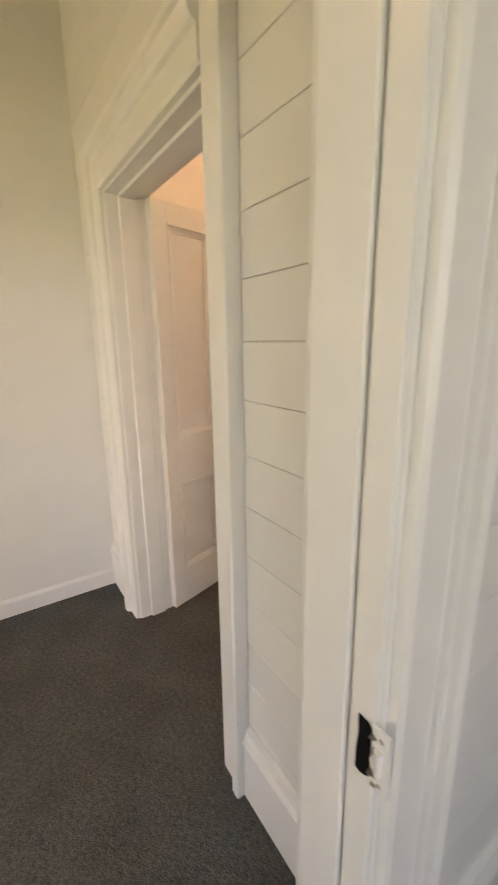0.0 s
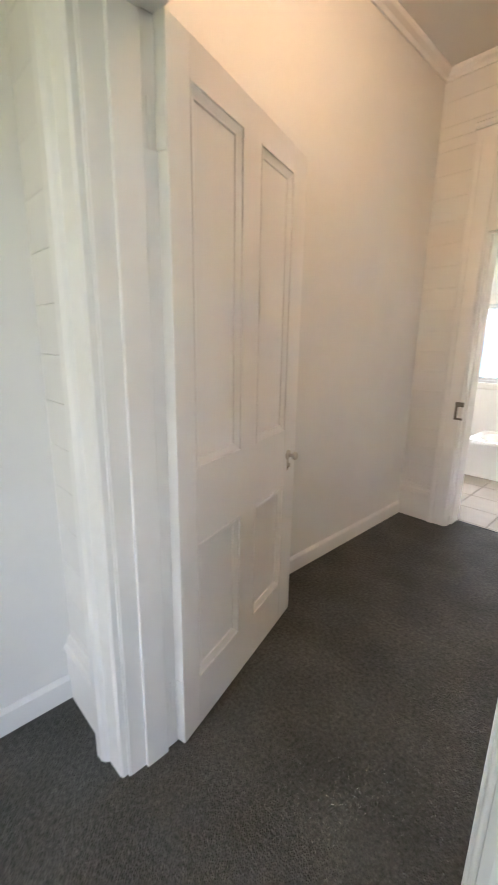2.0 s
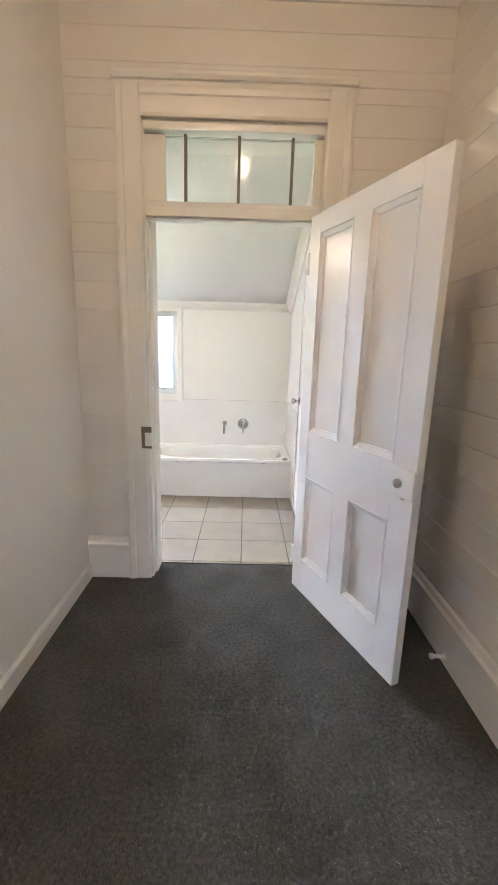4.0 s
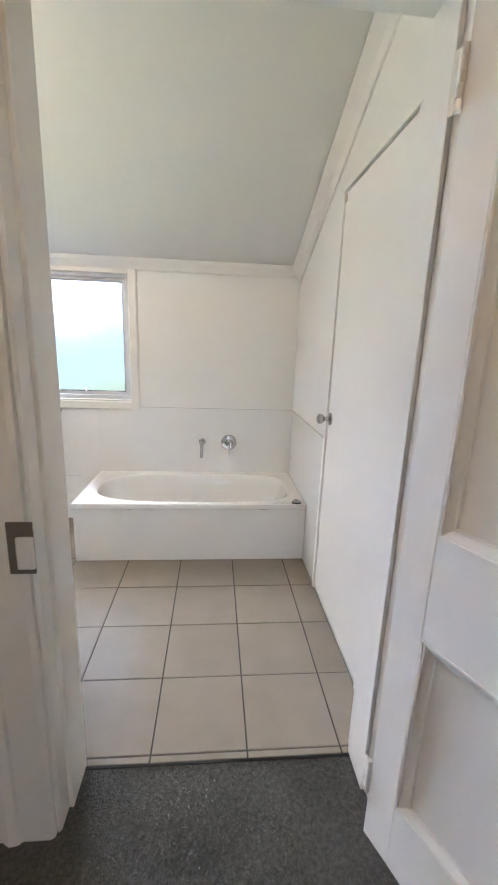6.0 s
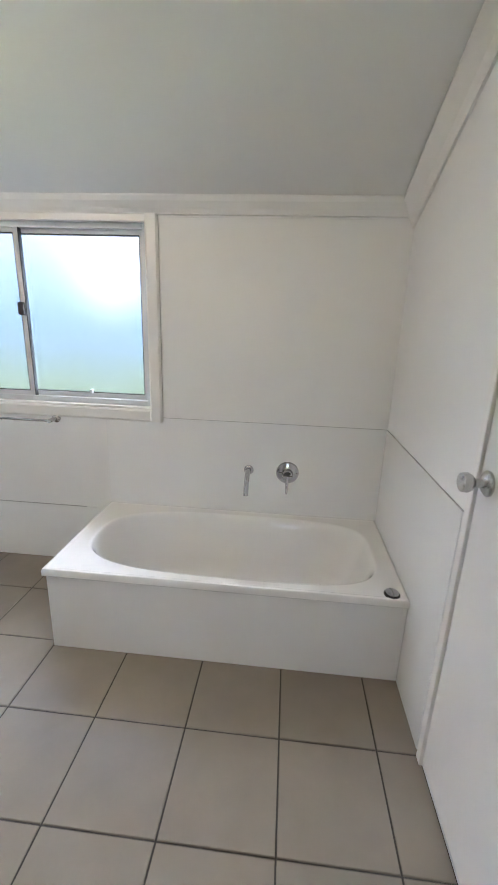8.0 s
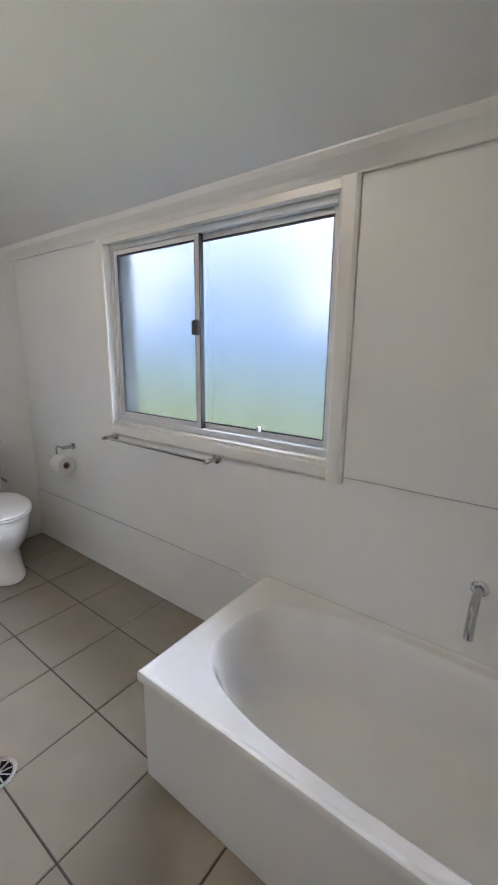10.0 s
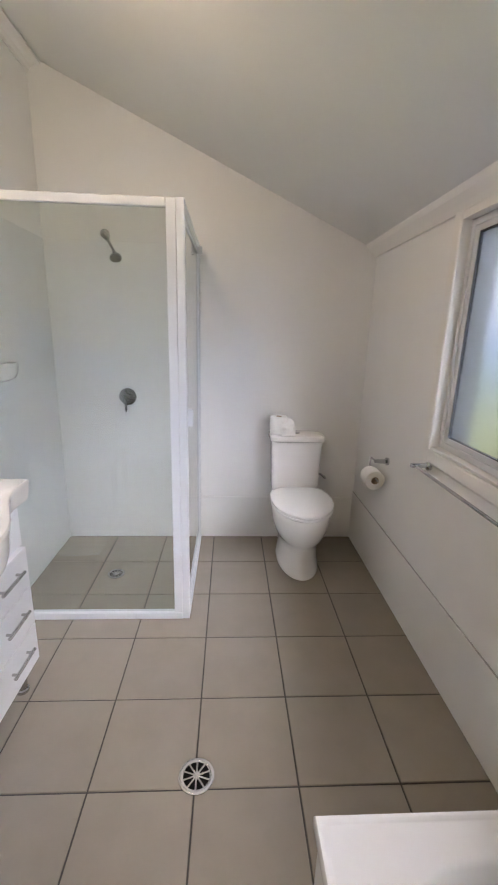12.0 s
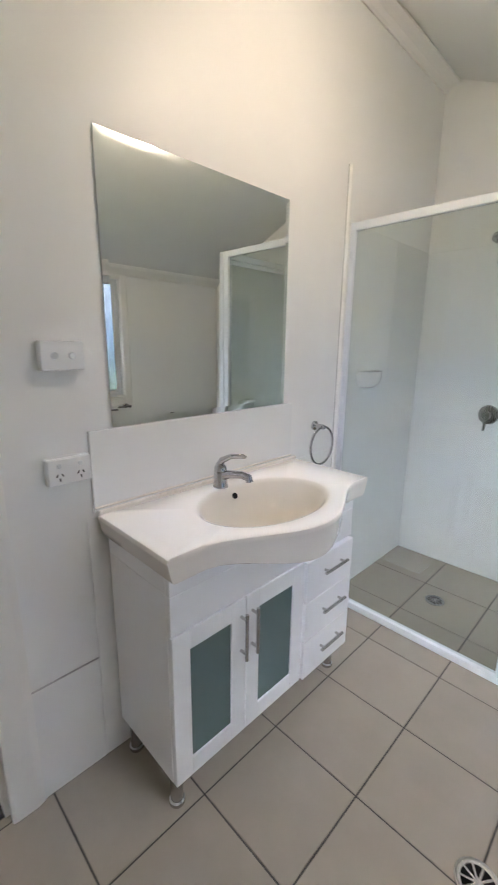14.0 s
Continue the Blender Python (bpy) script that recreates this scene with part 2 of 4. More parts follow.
def tube(points, radius, sides=14, bm=None):
    """A round bar along points; radius one number or one for each point."""
    pts = [Vector(p) for p in points]
    rad = radius if isinstance(radius, (list, tuple)) else [radius] * len(pts)
    rings, side = [], None
    for i, p in enumerate(pts):
        d = (pts[min(i + 1, len(pts) - 1)] - pts[max(i - 1, 0)]).normalized()
        if side is None:
            side = d.orthogonal().normalized()
        side = (side - d * side.dot(d)).normalized()
        up = d.cross(side)
        rings.append([p + (side * math.cos(2 * math.pi * j / sides) + up * math.sin(2 * math.pi * j / sides)) * rad[i] for j in range(sides)])
    return loft(rings, bm=bm)


def lathe(profile, m=None, sides=32):
    """(radius, height) rows turned about z, then moved by m."""
    rings = [[(r * math.cos(2 * math.pi * j / sides), r * math.sin(2 * math.pi * j / sides), h) for j in range(sides)] for r, h in profile]
    whole = profile[0][0] > 1e-6 and profile[-1][0] > 1e-6
    bm = loft(rings + rings[:1], False, False) if whole else loft(rings)
    if whole:
        bmesh.ops.remove_doubles(bm, verts=bm.verts[:], dist=1e-6)
    return moved(bm, m) if m is not None else bm


def curve_points(a, b, c, d, count=14):
    a, b, c, d = (Vector(v) for v in (a, b, c, d))
    return [a * (1 - t) ** 3 + b * 3 * t * (1 - t) ** 2 + c * 3 * t * t * (1 - t) + d * t ** 3 for t in (i / (count - 1) for i in range(count))]


def moulding(profile, start, end, out, across):
    """A length of moulded timber: profile rows (across, out) swept from start to end."""
    s, e, o, a = (Vector(v) for v in (start, end, out, across))
    return loft([[p + a * u + o * v for u, v in profile] for p in (s, e)])


def slab(axis, lo, hi, a0, a1, z0, z1, holes=()):
    """A wall as thick as lo..hi along axis, from a0 to a1, with holes (a, b, za, zb) right through it."""
    us = sorted({a0, a1, *[h[0] for h in holes], *[h[1] for h in holes]})
    zs = sorted({z0, z1, *[h[2] for h in holes], *[h[3] for h in holes]})
    us, zs = [u for u in us if a0 <= u <= a1], [z for z in zs if z0 <= z <= z1]

    def solid(i, j):
        if not (0 <= i < len(us) - 1 and 0 <= j < len(zs) - 1):
            return False
        u, z = (us[i] + us[i + 1]) / 2, (zs[j] + zs[j + 1]) / 2
        return not any(h[0] < u < h[1] and h[2] < z < h[3] for h in holes)

    bm = bmesh.new()

    def quad(pts):
        bm.faces.new([bm.verts.new((w, u, z) if axis == "x" else (u, w, z)) for w, u, z in pts])

    for i in range(len(us) - 1):
        for j in range(len(zs) - 1):
            if not solid(i, j):
                continue
            u0, u1, w0, w1 = us[i], us[i + 1], zs[j], zs[j + 1]
            for w in (lo, hi):
                quad([(w, u0, w0), (w, u1, w0), (w, u1, w1), (w, u0, w1)])
            for di, dj, pts in ((-1, 0, [(u0, w0), (u0, w1)]), (1, 0, [(u1, w0), (u1, w1)]), (0, -1, [(u0, w0), (u1, w0)]), (0, 1, [(u0, w1), (u1, w1)])):
                if not solid(i + di, j + dj):
                    (ua, za), (ub, zb) = pts
                    quad([(lo, ua, za), (hi, ua, za), (hi, ub, zb), (lo, ub, zb)])
    bmesh.ops.remove_doubles(bm, verts=bm.verts[:], dist=1e-5)
    return bm


def structure(name, bm, mat, label, category):
    return tagged(part(name, bm, mat), label, category, kind="structure")


# plan, in metres
T = 0.333
X_W, X_E, Y_S, Y_N = -2.0, 1.475, 0.0, 1.97      # bathroom faces
HL, HR, HN = 0.05, 1.985, -0.21                    # hall faces
MA, MB = -2.915, -2.735                           # faces of the cross wall
TOP = 3.12
D1 = (0.50, 1.42)                                 # cross wall opening
D2 = (0.448, 1.366)                               # bathroom opening
D3 = (-3.97, -3.07)                               # opening by which the walk enters
WIN = (-1.02, 0.25, 0.935, 1.83)


SLOPE = 0.449


def ceil_z(y):
    return 1.895 + SLOPE * (Y_N - y)


# large structure
structure("floor_carpet", box(-0.1, 5.1, -6.1, -0.036, -0.12, 0.0), CARPET, "dark charcoal brown loop pile carpet in the hall", "carpet")
structure("wall_hall_north", slab("y", HN + 0.012, Y_S, X_W - 0.1, 5.1, 0.0, TOP, [(D2[0] - 0.018, D2[1] + 0.018, 0.0, 2.50)]), BATH_WALL, "white painted wall with the bathroom doorway", "wall")
structure("wall_hall_left", slab("x", HL - 0.1, HL, -6.0, HN + 0.012, 0.0, TOP), PLASTER, "smooth off-white painted plaster wall of the hall", "wall")
structure("wall_hall_right", slab("x", HR + 0.012, 2.16 - 0.012, -6.0, HN + 0.012, 0.0, TOP, [(D3[0] - 0.018, D3[1] + 0.018, 0.0, 2.118)]), PLASTER, "white painted wall with an open doorway", "wall")
structure("wall_cross", slab("y", MA + 0.012, MB, HL, HR + 0.012, 0.0, TOP, [(D1[0] - 0.018, D1[1] + 0.018, 0.0, 2.118)]), PLASTER, "white painted cross wall with a doorway", "wall")
structure("wall_south", slab("y", -6.1, -6.0, -0.1, 5.1, 0.0, TOP, [(0.5, 1.5, 0.0, 2.4)]), PLASTER, "plain off-white wall closing the hall", "wall")
structure("wall_east", slab("x", 5.0, 5.1, -6.0, -0.2, 0.0, TOP, [(-5.1, -3.3, 0.85, 2.5)]), PLASTER, "plain off-white outer wall of the front room", "wall")
structure("ceiling_hall", box(-0.1, 5.1, -6.1, HN + 0.012, TOP, TOP + 0.1), CEILING, "off-white painted hall ceiling", "ceiling")

structure("wall_bath_west", slab("x", X_W - 0.1, X_W, Y_S, Y_N, -0.1, TOP), BATH_WALL, "plain white painted bathroom wall behind the toilet", "wall")
structure("wall_bath_window", slab("y", Y_N, Y_N + 0.16, X_W - 0.1, 2.4, -0.1, 2.3, [WIN]), BATH_WALL, "white painted sheet wall with a sliding window", "wall")
CL = (0.245, 0.965)
structure("wall_bath_closet", slab("x", X_E, X_E + 0.09, Y_S, Y_N, -0.1, TOP, [(*CL, 0.0, 2.095)]), BATH_WALL, "white painted sheet wall with a cupboard door", "wall")
structure("wall_closet_back", slab("x", 2.3, 2.4, Y_S, Y_N, -0.1, TOP), BATH_WALL, "plain wall inside the cupboard", "wall")


def sloped_ceiling():
    bm = bmesh.new()
    y0, y1 = Y_S, Y_N + 0.16
    ring = [(y0, ceil_z(y0)), (y1, ceil_z(y1)), (y1, ceil_z(y1) + 0.12), (y0, ceil_z(y0) + 0.12)]
    return loft([[(x, y, z) for y, z in ring] for x in (X_W - 0.1, 2.4)], bm=bm)


structure("ceiling_bath", sloped_ceiling(), CEILING, "white sloping bathroom ceiling falling towards the window", "ceiling")
floor_bath = structure("floor_bath", box(X_W - 0.1, 2.4, -0.036, Y_N + 0.1, -0.12, -0.0035), GROUT, "beige grey square tiled bathroom floor with dark grout", "floor")
structure("ground", box(-600, 600, -600, 600, -0.95, -0.6), GRASS, "green lawn outside the frosted window", "lawn")

# trims of the hall
ARCH = [(0, 0), (0, 0.016), (0.012, 0.022), (0.088, 0.022), (0.094, 0.030), (0.118, 0.034), (0.135, 0.026), (0.135, 0)]
ARCH_DEEP = [(0, 0), (0, 0.020), (0.012, 0.026), (0.080, 0.028), (0.088, 0.040), (0.100, 0.048), (0.130, 0.050), (0.135, 0.046), (0.135, 0)]
ARCH_ENTRY = [(0, 0), (0, 0.018), (0.010, 0.024), (0.078, 0.024), (0.080, 0.034), (0.090, 0.036), (0.093, 0.030), (0.098, 0.030), (0.104, 0.044), (0.116, 0.050), (0.126, 0.047), (0.135, 0.036), (0.135, 0)]
CAP = [(0, 0), (0, 0.040), (0.012, 0.054), (0.026, 0.058), (0.036, 0.046), (0.036, 0)]
SKIRT_TALL = [(0, 0), (0, 0.022), (0.205, 0.022), (0.215, 0.030), (0.228, 0.030), (0.240, 0.018), (0.262, 0.014), (0.272, 0)]
SKIRT_LOW = [(0, 0), (0, 0.016), (0.085, 0.016), (0.102, 0.004), (0.102, 0)]
CORNICE_HALL = [(0, 0), (0.055, 0), (0.055, 0.012), (0.035, 0.022), (0.022, 0.045), (0.010, 0.055), (0, 0.055)]
COVE = [(0, 0), (0.078, 0), (0.078, 0.010), (0.062, 0.014), (0.040, 0.026), (0.024, 0.046), (0.014, 0.064), (0.010, 0.074), (0, 0.074)]


RV = 0.013


def architrave(name, p, along, out, a0, a1, head, label, cap=True, ear=0.012, tall=0.0, ARCH=ARCH):
    """Casing round an opening: two legs and a head; p is a point of the wall face."""
    p, al, ou = Vector(p), Vector(along), Vector(out)
    casing = tagged(new(name), label, "door casing", kind="structure")
    a0, a1, head = a0 - RV, a1 + RV, head + RV
    up = Vector((0, 0, 1))
    rise = up * (head + ARCH[-1][0])
    part("casing_leg", moulding(ARCH, p + al * a0, p + al * a0 + rise, ou, -al), TRIM, casing)
    part("casing_leg", moulding(ARCH, p + al * a1, p + al * a1 + rise, ou, al), TRIM, casing)
    w = ARCH[-1][0]
    part("casing_head", moulding(ARCH, p + al * a0 + up * head, p + al * a1 + up * head, ou, up), TRIM, casing)
    if tall:
        part("casing_frieze", moulding([(0, 0), (0, 0.022), (tall, 0.022), (tall, 0)], p + al * (a0 - w) + up * (head + w), p + al * (a1 + w) + up * (head + w), ou, up), TRIM, casing)
    if cap:
        part("cap_moulding", moulding(CAP, p + al * (a0 - w - ear) + up * (head + w + tall), p + al * (a1 + w + ear) + up * (head + w + tall), ou, up), TRIM, casing)
    return casing


def lining(name, axis, lo, hi, a0, a1, head, stop, label):
    """Jambs and head that line an opening, with door stops; stop: where along the depth the stop bead lies."""
    li = tagged(new(name), label, "door frame", kind="structure")

    def bx(w0, w1, u0, u1, z0, z1, be):
        return box(w0, w1, u0, u1, z0, z1, be, 2) if axis == "x" else box(u0, u1, w0, w1, z0, z1, be, 2)

    t = 0.018
    part("jamb", bx(lo, hi, a0 - t, a0, 0, head, 0.003), TRIM, li)
    part("jamb", bx(lo, hi, a1, a1 + t, 0, head, 0.003), TRIM, li)
    if name == "door_frame_bath":
        part("transom_sill", bx(lo + 0.052, hi, a0, a1, head + t, head + t + 0.02, 0.0), TRIM, li)
    part("head_jamb", bx(lo, hi, a0 - t, a1 + t, head, head + t, 0.003), TRIM, li)
    face = hi if name == "door_frame_entry" else lo
    d0, d1 = (face - 0.010, face + 0.002) if face == hi else (face - 0.006, face + 0.012)
    part("staff_bead", bx(d0, d1, a0 - RV + 0.002, a0 - 0.002, 0, head, 0.004), TRIM, li)
    part("staff_bead", bx(d0, d1, a1 + 0.002, a1 + RV - 0.002, 0, head, 0.004), TRIM, li)
    s0, s1 = stop
    part("door_stop", bx(s0, s1, a0 - 0.001, a0 + 0.013, 0, head - 0.014, 0.003), TRIM, li)
    part("door_stop", bx(s0, s1, a1 - 0.013, a1 + 0.001, 0, head - 0.014, 0.003), TRIM, li)
    part("door_stop", bx(s0, s1, a0, a1, head - 0.014, head + 0.001, 0.003), TRIM, li)
    return li


architrave("door_casing_cross", (0, MA, 0), (1, 0, 0), (0, -1, 0), D1[0], D1[1], 2.10, "white gloss painted moulded casing round the hall doorway", ear=0.0, ARCH=ARCH_DEEP)
architrave("door_casing_cross_inner", (0, MB, 0), (1, 0, 0), (0, 1, 0), D1[0], D1[1], 2.10, "white gloss painted casing on the inner hall side")
lining("door_frame_cross", "y", MA, MB, D1[0], D1[1], 2.10, (MA + 0.055, MB - 0.045), "white painted timber door lining with worn edges")
architrave("door_casing_entry", (2.16, 0, 0), (0, 1, 0), (1, 0, 0), D3[0], D3[1], 2.10, "white gloss painted casing beside boarded wall", ARCH=ARCH_ENTRY)
architrave("door_casing_entry_inner", (HR, 0, 0), (0, 1, 0), (-1, 0, 0), D3[0], D3[1], 2.10, "white painted casing in the hall corner")
entry_frame = lining("door_frame_entry", "x", HR, 2.16, D3[0], D3[1], 2.10, (HR + 0.02, 2.103), "white painted timber door lining with a chipped strike plate")
for y0, y1 in ((D3[0], D3[0] + 0.009), (D3[1] - 0.009, D3[1])):
    part("rebate_strip", box(2.111, 2.1585, y0, y1, 0, 2.09, 0.002), TRIM, entry_frame)
architrave("door_casing_bath", (0, HN, 0), (1, 0, 0), (0, -1, 0), D2[0], D2[1], 2.545, "white painted casing round bathroom door and transom", ear=0.0, tall=0.018)
bath_frame = lining("door_frame_bath", "y", HN, Y_S, D2[0], D2[1], 2.140, (HN + 0.06, Y_S - 0.02), "white painted bathroom door lining")
BATH_ARCH = [(0, 0), (0, 0.012), (0.008, 0.016), (0.07, 0.016), (0.09, 0.010), (0.09, 0)]
bath_casing = tagged(new("door_casing_bath_inner"), "plain white timber casing inside the bathroom", "door casing", kind="structure")
for x, s in ((D2[0], -1), (D2[1], 1)):
    part("casing_leg", moulding(BATH_ARCH, (x, Y_S, 0), (x, Y_S, 2.30), (0, 1, 0), (s, 0, 0)), TRIM, bath_casing)
part("casing_head", moulding(BATH_ARCH, (D2[0] - 0.09, Y_S, 2.50), (D2[1] + 0.09, Y_S, 2.50), (0, 1, 0), (0, 0, 1)), TRIM, bath_casing)


def skirting(name, a, b, out, prof, label):
    structure(name, moulding(prof, a, b, out, (0, 0, 1)), TRIM, label, "skirting board")


skirting("baseboard_hall_left", (HL, MB, 0), (HL, HN, 0), (1, 0, 0), SKIRT_LOW, "low white skirting along plaster wall")
skirting("baseboard_front_left", (HL, -6, 0), (HL, MA, 0), (1, 0, 0), SKIRT_LOW, "low white skirting along plaster wall")
skirting("baseboard_hall_end", (HL, HN, 0), (D2[0] - 0.148, HN, 0), (0, -1, 0), SKIRT_TALL, "tall moulded white skirting board")
skirting("baseboard_hall_end_right", (D2[1] + 0.148, HN, 0), (HR, HN, 0), (0, -1, 0), SKIRT_TALL, "tall moulded white skirting board behind the door")
skirting("baseboard_hall_right", (HR, MB, 0), (HR, HN - 0.022, 0), (-1, 0, 0), SKIRT_TALL, "tall moulded white skirting board with a door stopper")
skirting("baseboard_cross", (D1[1] + 0.148, MA, 0), (HR, MA, 0), (0, -1, 0), SKIRT_TALL, "tall moulded white skirting board")
skirting("baseboard_cross_left", (HL, MA, 0), (D1[0] - 0.148, MA, 0), (0, -1, 0), SKIRT_TALL, "tall moulded white skirting board")
skirting("baseboard_front_room", (2.16, D3[1] + 0.148, 0), (2.16, -0.2, 0), (1, 0, 0), SKIRT_TALL, "tall moulded white skirting board")

for n, a, b, o in (("left", (HL, MB, TOP), (HL, HN, TOP), (1, 0, 0)), ("end", (HL, HN, TOP), (HR, HN, TOP), (0, -1, 0)), ("right", (HR, MB, TOP), (HR, HN, TOP), (-1, 0, 0)),
                   ("front_left", (HL, -6, TOP), (HL, MA, TOP), (1, 0, 0)), ("cross", (HL, MA, TOP), (HR, MA, TOP), (0, -1, 0)), ("cross_inner", (HL, MB, TOP), (HR, MB, TOP), (0, 1, 0))):
    structure("trim_cornice_" + n, moulding(CORNICE_HALL, a, b, o, (0, 0, -1)), TRIM, "small white moulded cornice under hall ceiling", "cornice")

# bathroom cornices, on the sloping ceiling's edges
structure("trim_cornice_window", moulding([(0, 0), (0.036, 0), (0.036, 0.014), (0.030, 0.017), (0.016, 0.030), (-0.008, 0.058), (-0.026, 0.070), (-0.033, 0.071), (-0.034, 0.073)], (X_W, Y_N, ceil_z(Y_N)), (X_E, Y_N, ceil_z(Y_N)), (0, -1, 0), (0, 0, -1)), TRIM, "white coved cornice above the window", "cornice")
structure("trim_cornice_door", moulding([(u + SLOPE * v, v) for u, v in COVE], (X_W, Y_S, ceil_z(Y_S) - 0.006), (X_E, Y_S, ceil_z(Y_S) - 0.006), (0, 1, 0), (0, 0, -1)), TRIM, "white coved cornice above the mirror", "cornice")
structure("trim_cornice_closet", moulding(COVE, (X_E, Y_S, ceil_z(Y_S) - 0.004), (X_E, Y_N, ceil_z(Y_N) - 0.004), (-1, 0, 0), (0, 0, -1)), TRIM, "white coved cornice along the sloping ceiling", "cornice")

# sheet panels of the bathroom walls, a few millimetres proud with dark joints
wall_x = WIN[1] + 0.066
structure("trim_panel_bath", box(wall_x, X_E, Y_N - 0.005, Y_N, 0.896, 1.849, 0.0015, 1), BATH_WALL, "white painted wall sheet above the bathtub", "wall panel")
structure("trim_panel_splash", box(-0.002, X_E - 0.006, Y_N - 0.004, Y_N, 0.384, 0.8930, 0.001, 1), GLOSS, "gloss white splash sheet along the bathtub", "wall panel")
structure("trim_panel_closet", box(X_E - 0.006, X_E, 1.02, Y_N - 0.006, 0.0, 0.893, 0.0015, 1), GLOSS, "gloss white splash panel at the end of the bath", "wall panel")
structure("trim_panel_window", box(X_W, -0.002, Y_N - 0.006, Y_N, 0.0, 0.345, 0.0015, 1), BATH_WALL, "white sheet skirting panel under the window", "wall panel")
structure("trim_panel_toilet", box(X_W, X_W + 0.006, 0.92, Y_N - 0.006, 0.0, 0.30, 0.0015, 1), BATH_WALL, "white sheet skirting panel behind the toilet", "wall panel")
structure("trim_panel_vanity", box(-1.09, 0.155, Y_S, Y_S + 0.005, 0.0, 0.86, 0.0015, 1), BATH_WALL, "white wall sheet behind the vanity", "wall panel")
structure("trim_panel_doorside", box(0.158, 0.368, Y_S, Y_S + 0.006, 0.0, 0.385, 0.0015, 1), BATH_WALL, "white sheet skirting panel beside the door", "wall panel")
structure("trim_panel_shower_south", box(X_W + 0.006, -1.10, Y_S, Y_S + 0.006, 0.0, 1.893, 0.0015, 1), GLOSS, "gloss white shower wall panel", "wall panel")
structure("trim_panel_shower_west", box(X_W, X_W + 0.006, Y_S, 0.90, 0.0, 1.893, 0.0015, 1), GLOSS, "gloss white shower wall panel under the shower head", "wall panel")
structure("trim_shower_strip", box(-1.112, -1.096, Y_S, Y_S + 0.016, 0.0, 2.117, 0.003), TRIM, "thin white plastic strip on the wall edge", "trim strip")
structure("trim_joint_strip", box(-1.0958, -1.0915, Y_S, Y_S + 0.004, 0.0, 2.117), JOINT, "thin beige sealant line beside the wall strip", "panel joint")
structure("trim_joint_bath", box(wall_x, X_E - 0.006, Y_N - 0.004, Y_N, 0.8932, 0.8957), JOINT, "fine open joint between wall sheets above the bath", "panel joint")
structure("trim_joint_closet", box(X_E - 0.0055, X_E, 1.02, Y_N - 0.006, 0.8932, 0.8953), JOINT, "fine open joint between wall sheets", "panel joint")
structure("trim_joint_window", box(X_W + 0.006, -0.15, Y_N - 0.0055, Y_N, 0.3452, 0.3473), JOINT, "fine open joint along the skirting sheet", "panel joint")
structure("trim_joint_doorside", box(0.158, 0.368, Y_S, Y_S + 0.0055, 0.3852, 0.3875), JOINT, "fine open joint above the skirting sheet", "panel joint")
structure("trim_threshold", box(D2[0], D2[1], -0.040, -0.030, -0.004, 0.004, 0.002), SEAL, "dark threshold strip between carpet and tiles", "threshold")


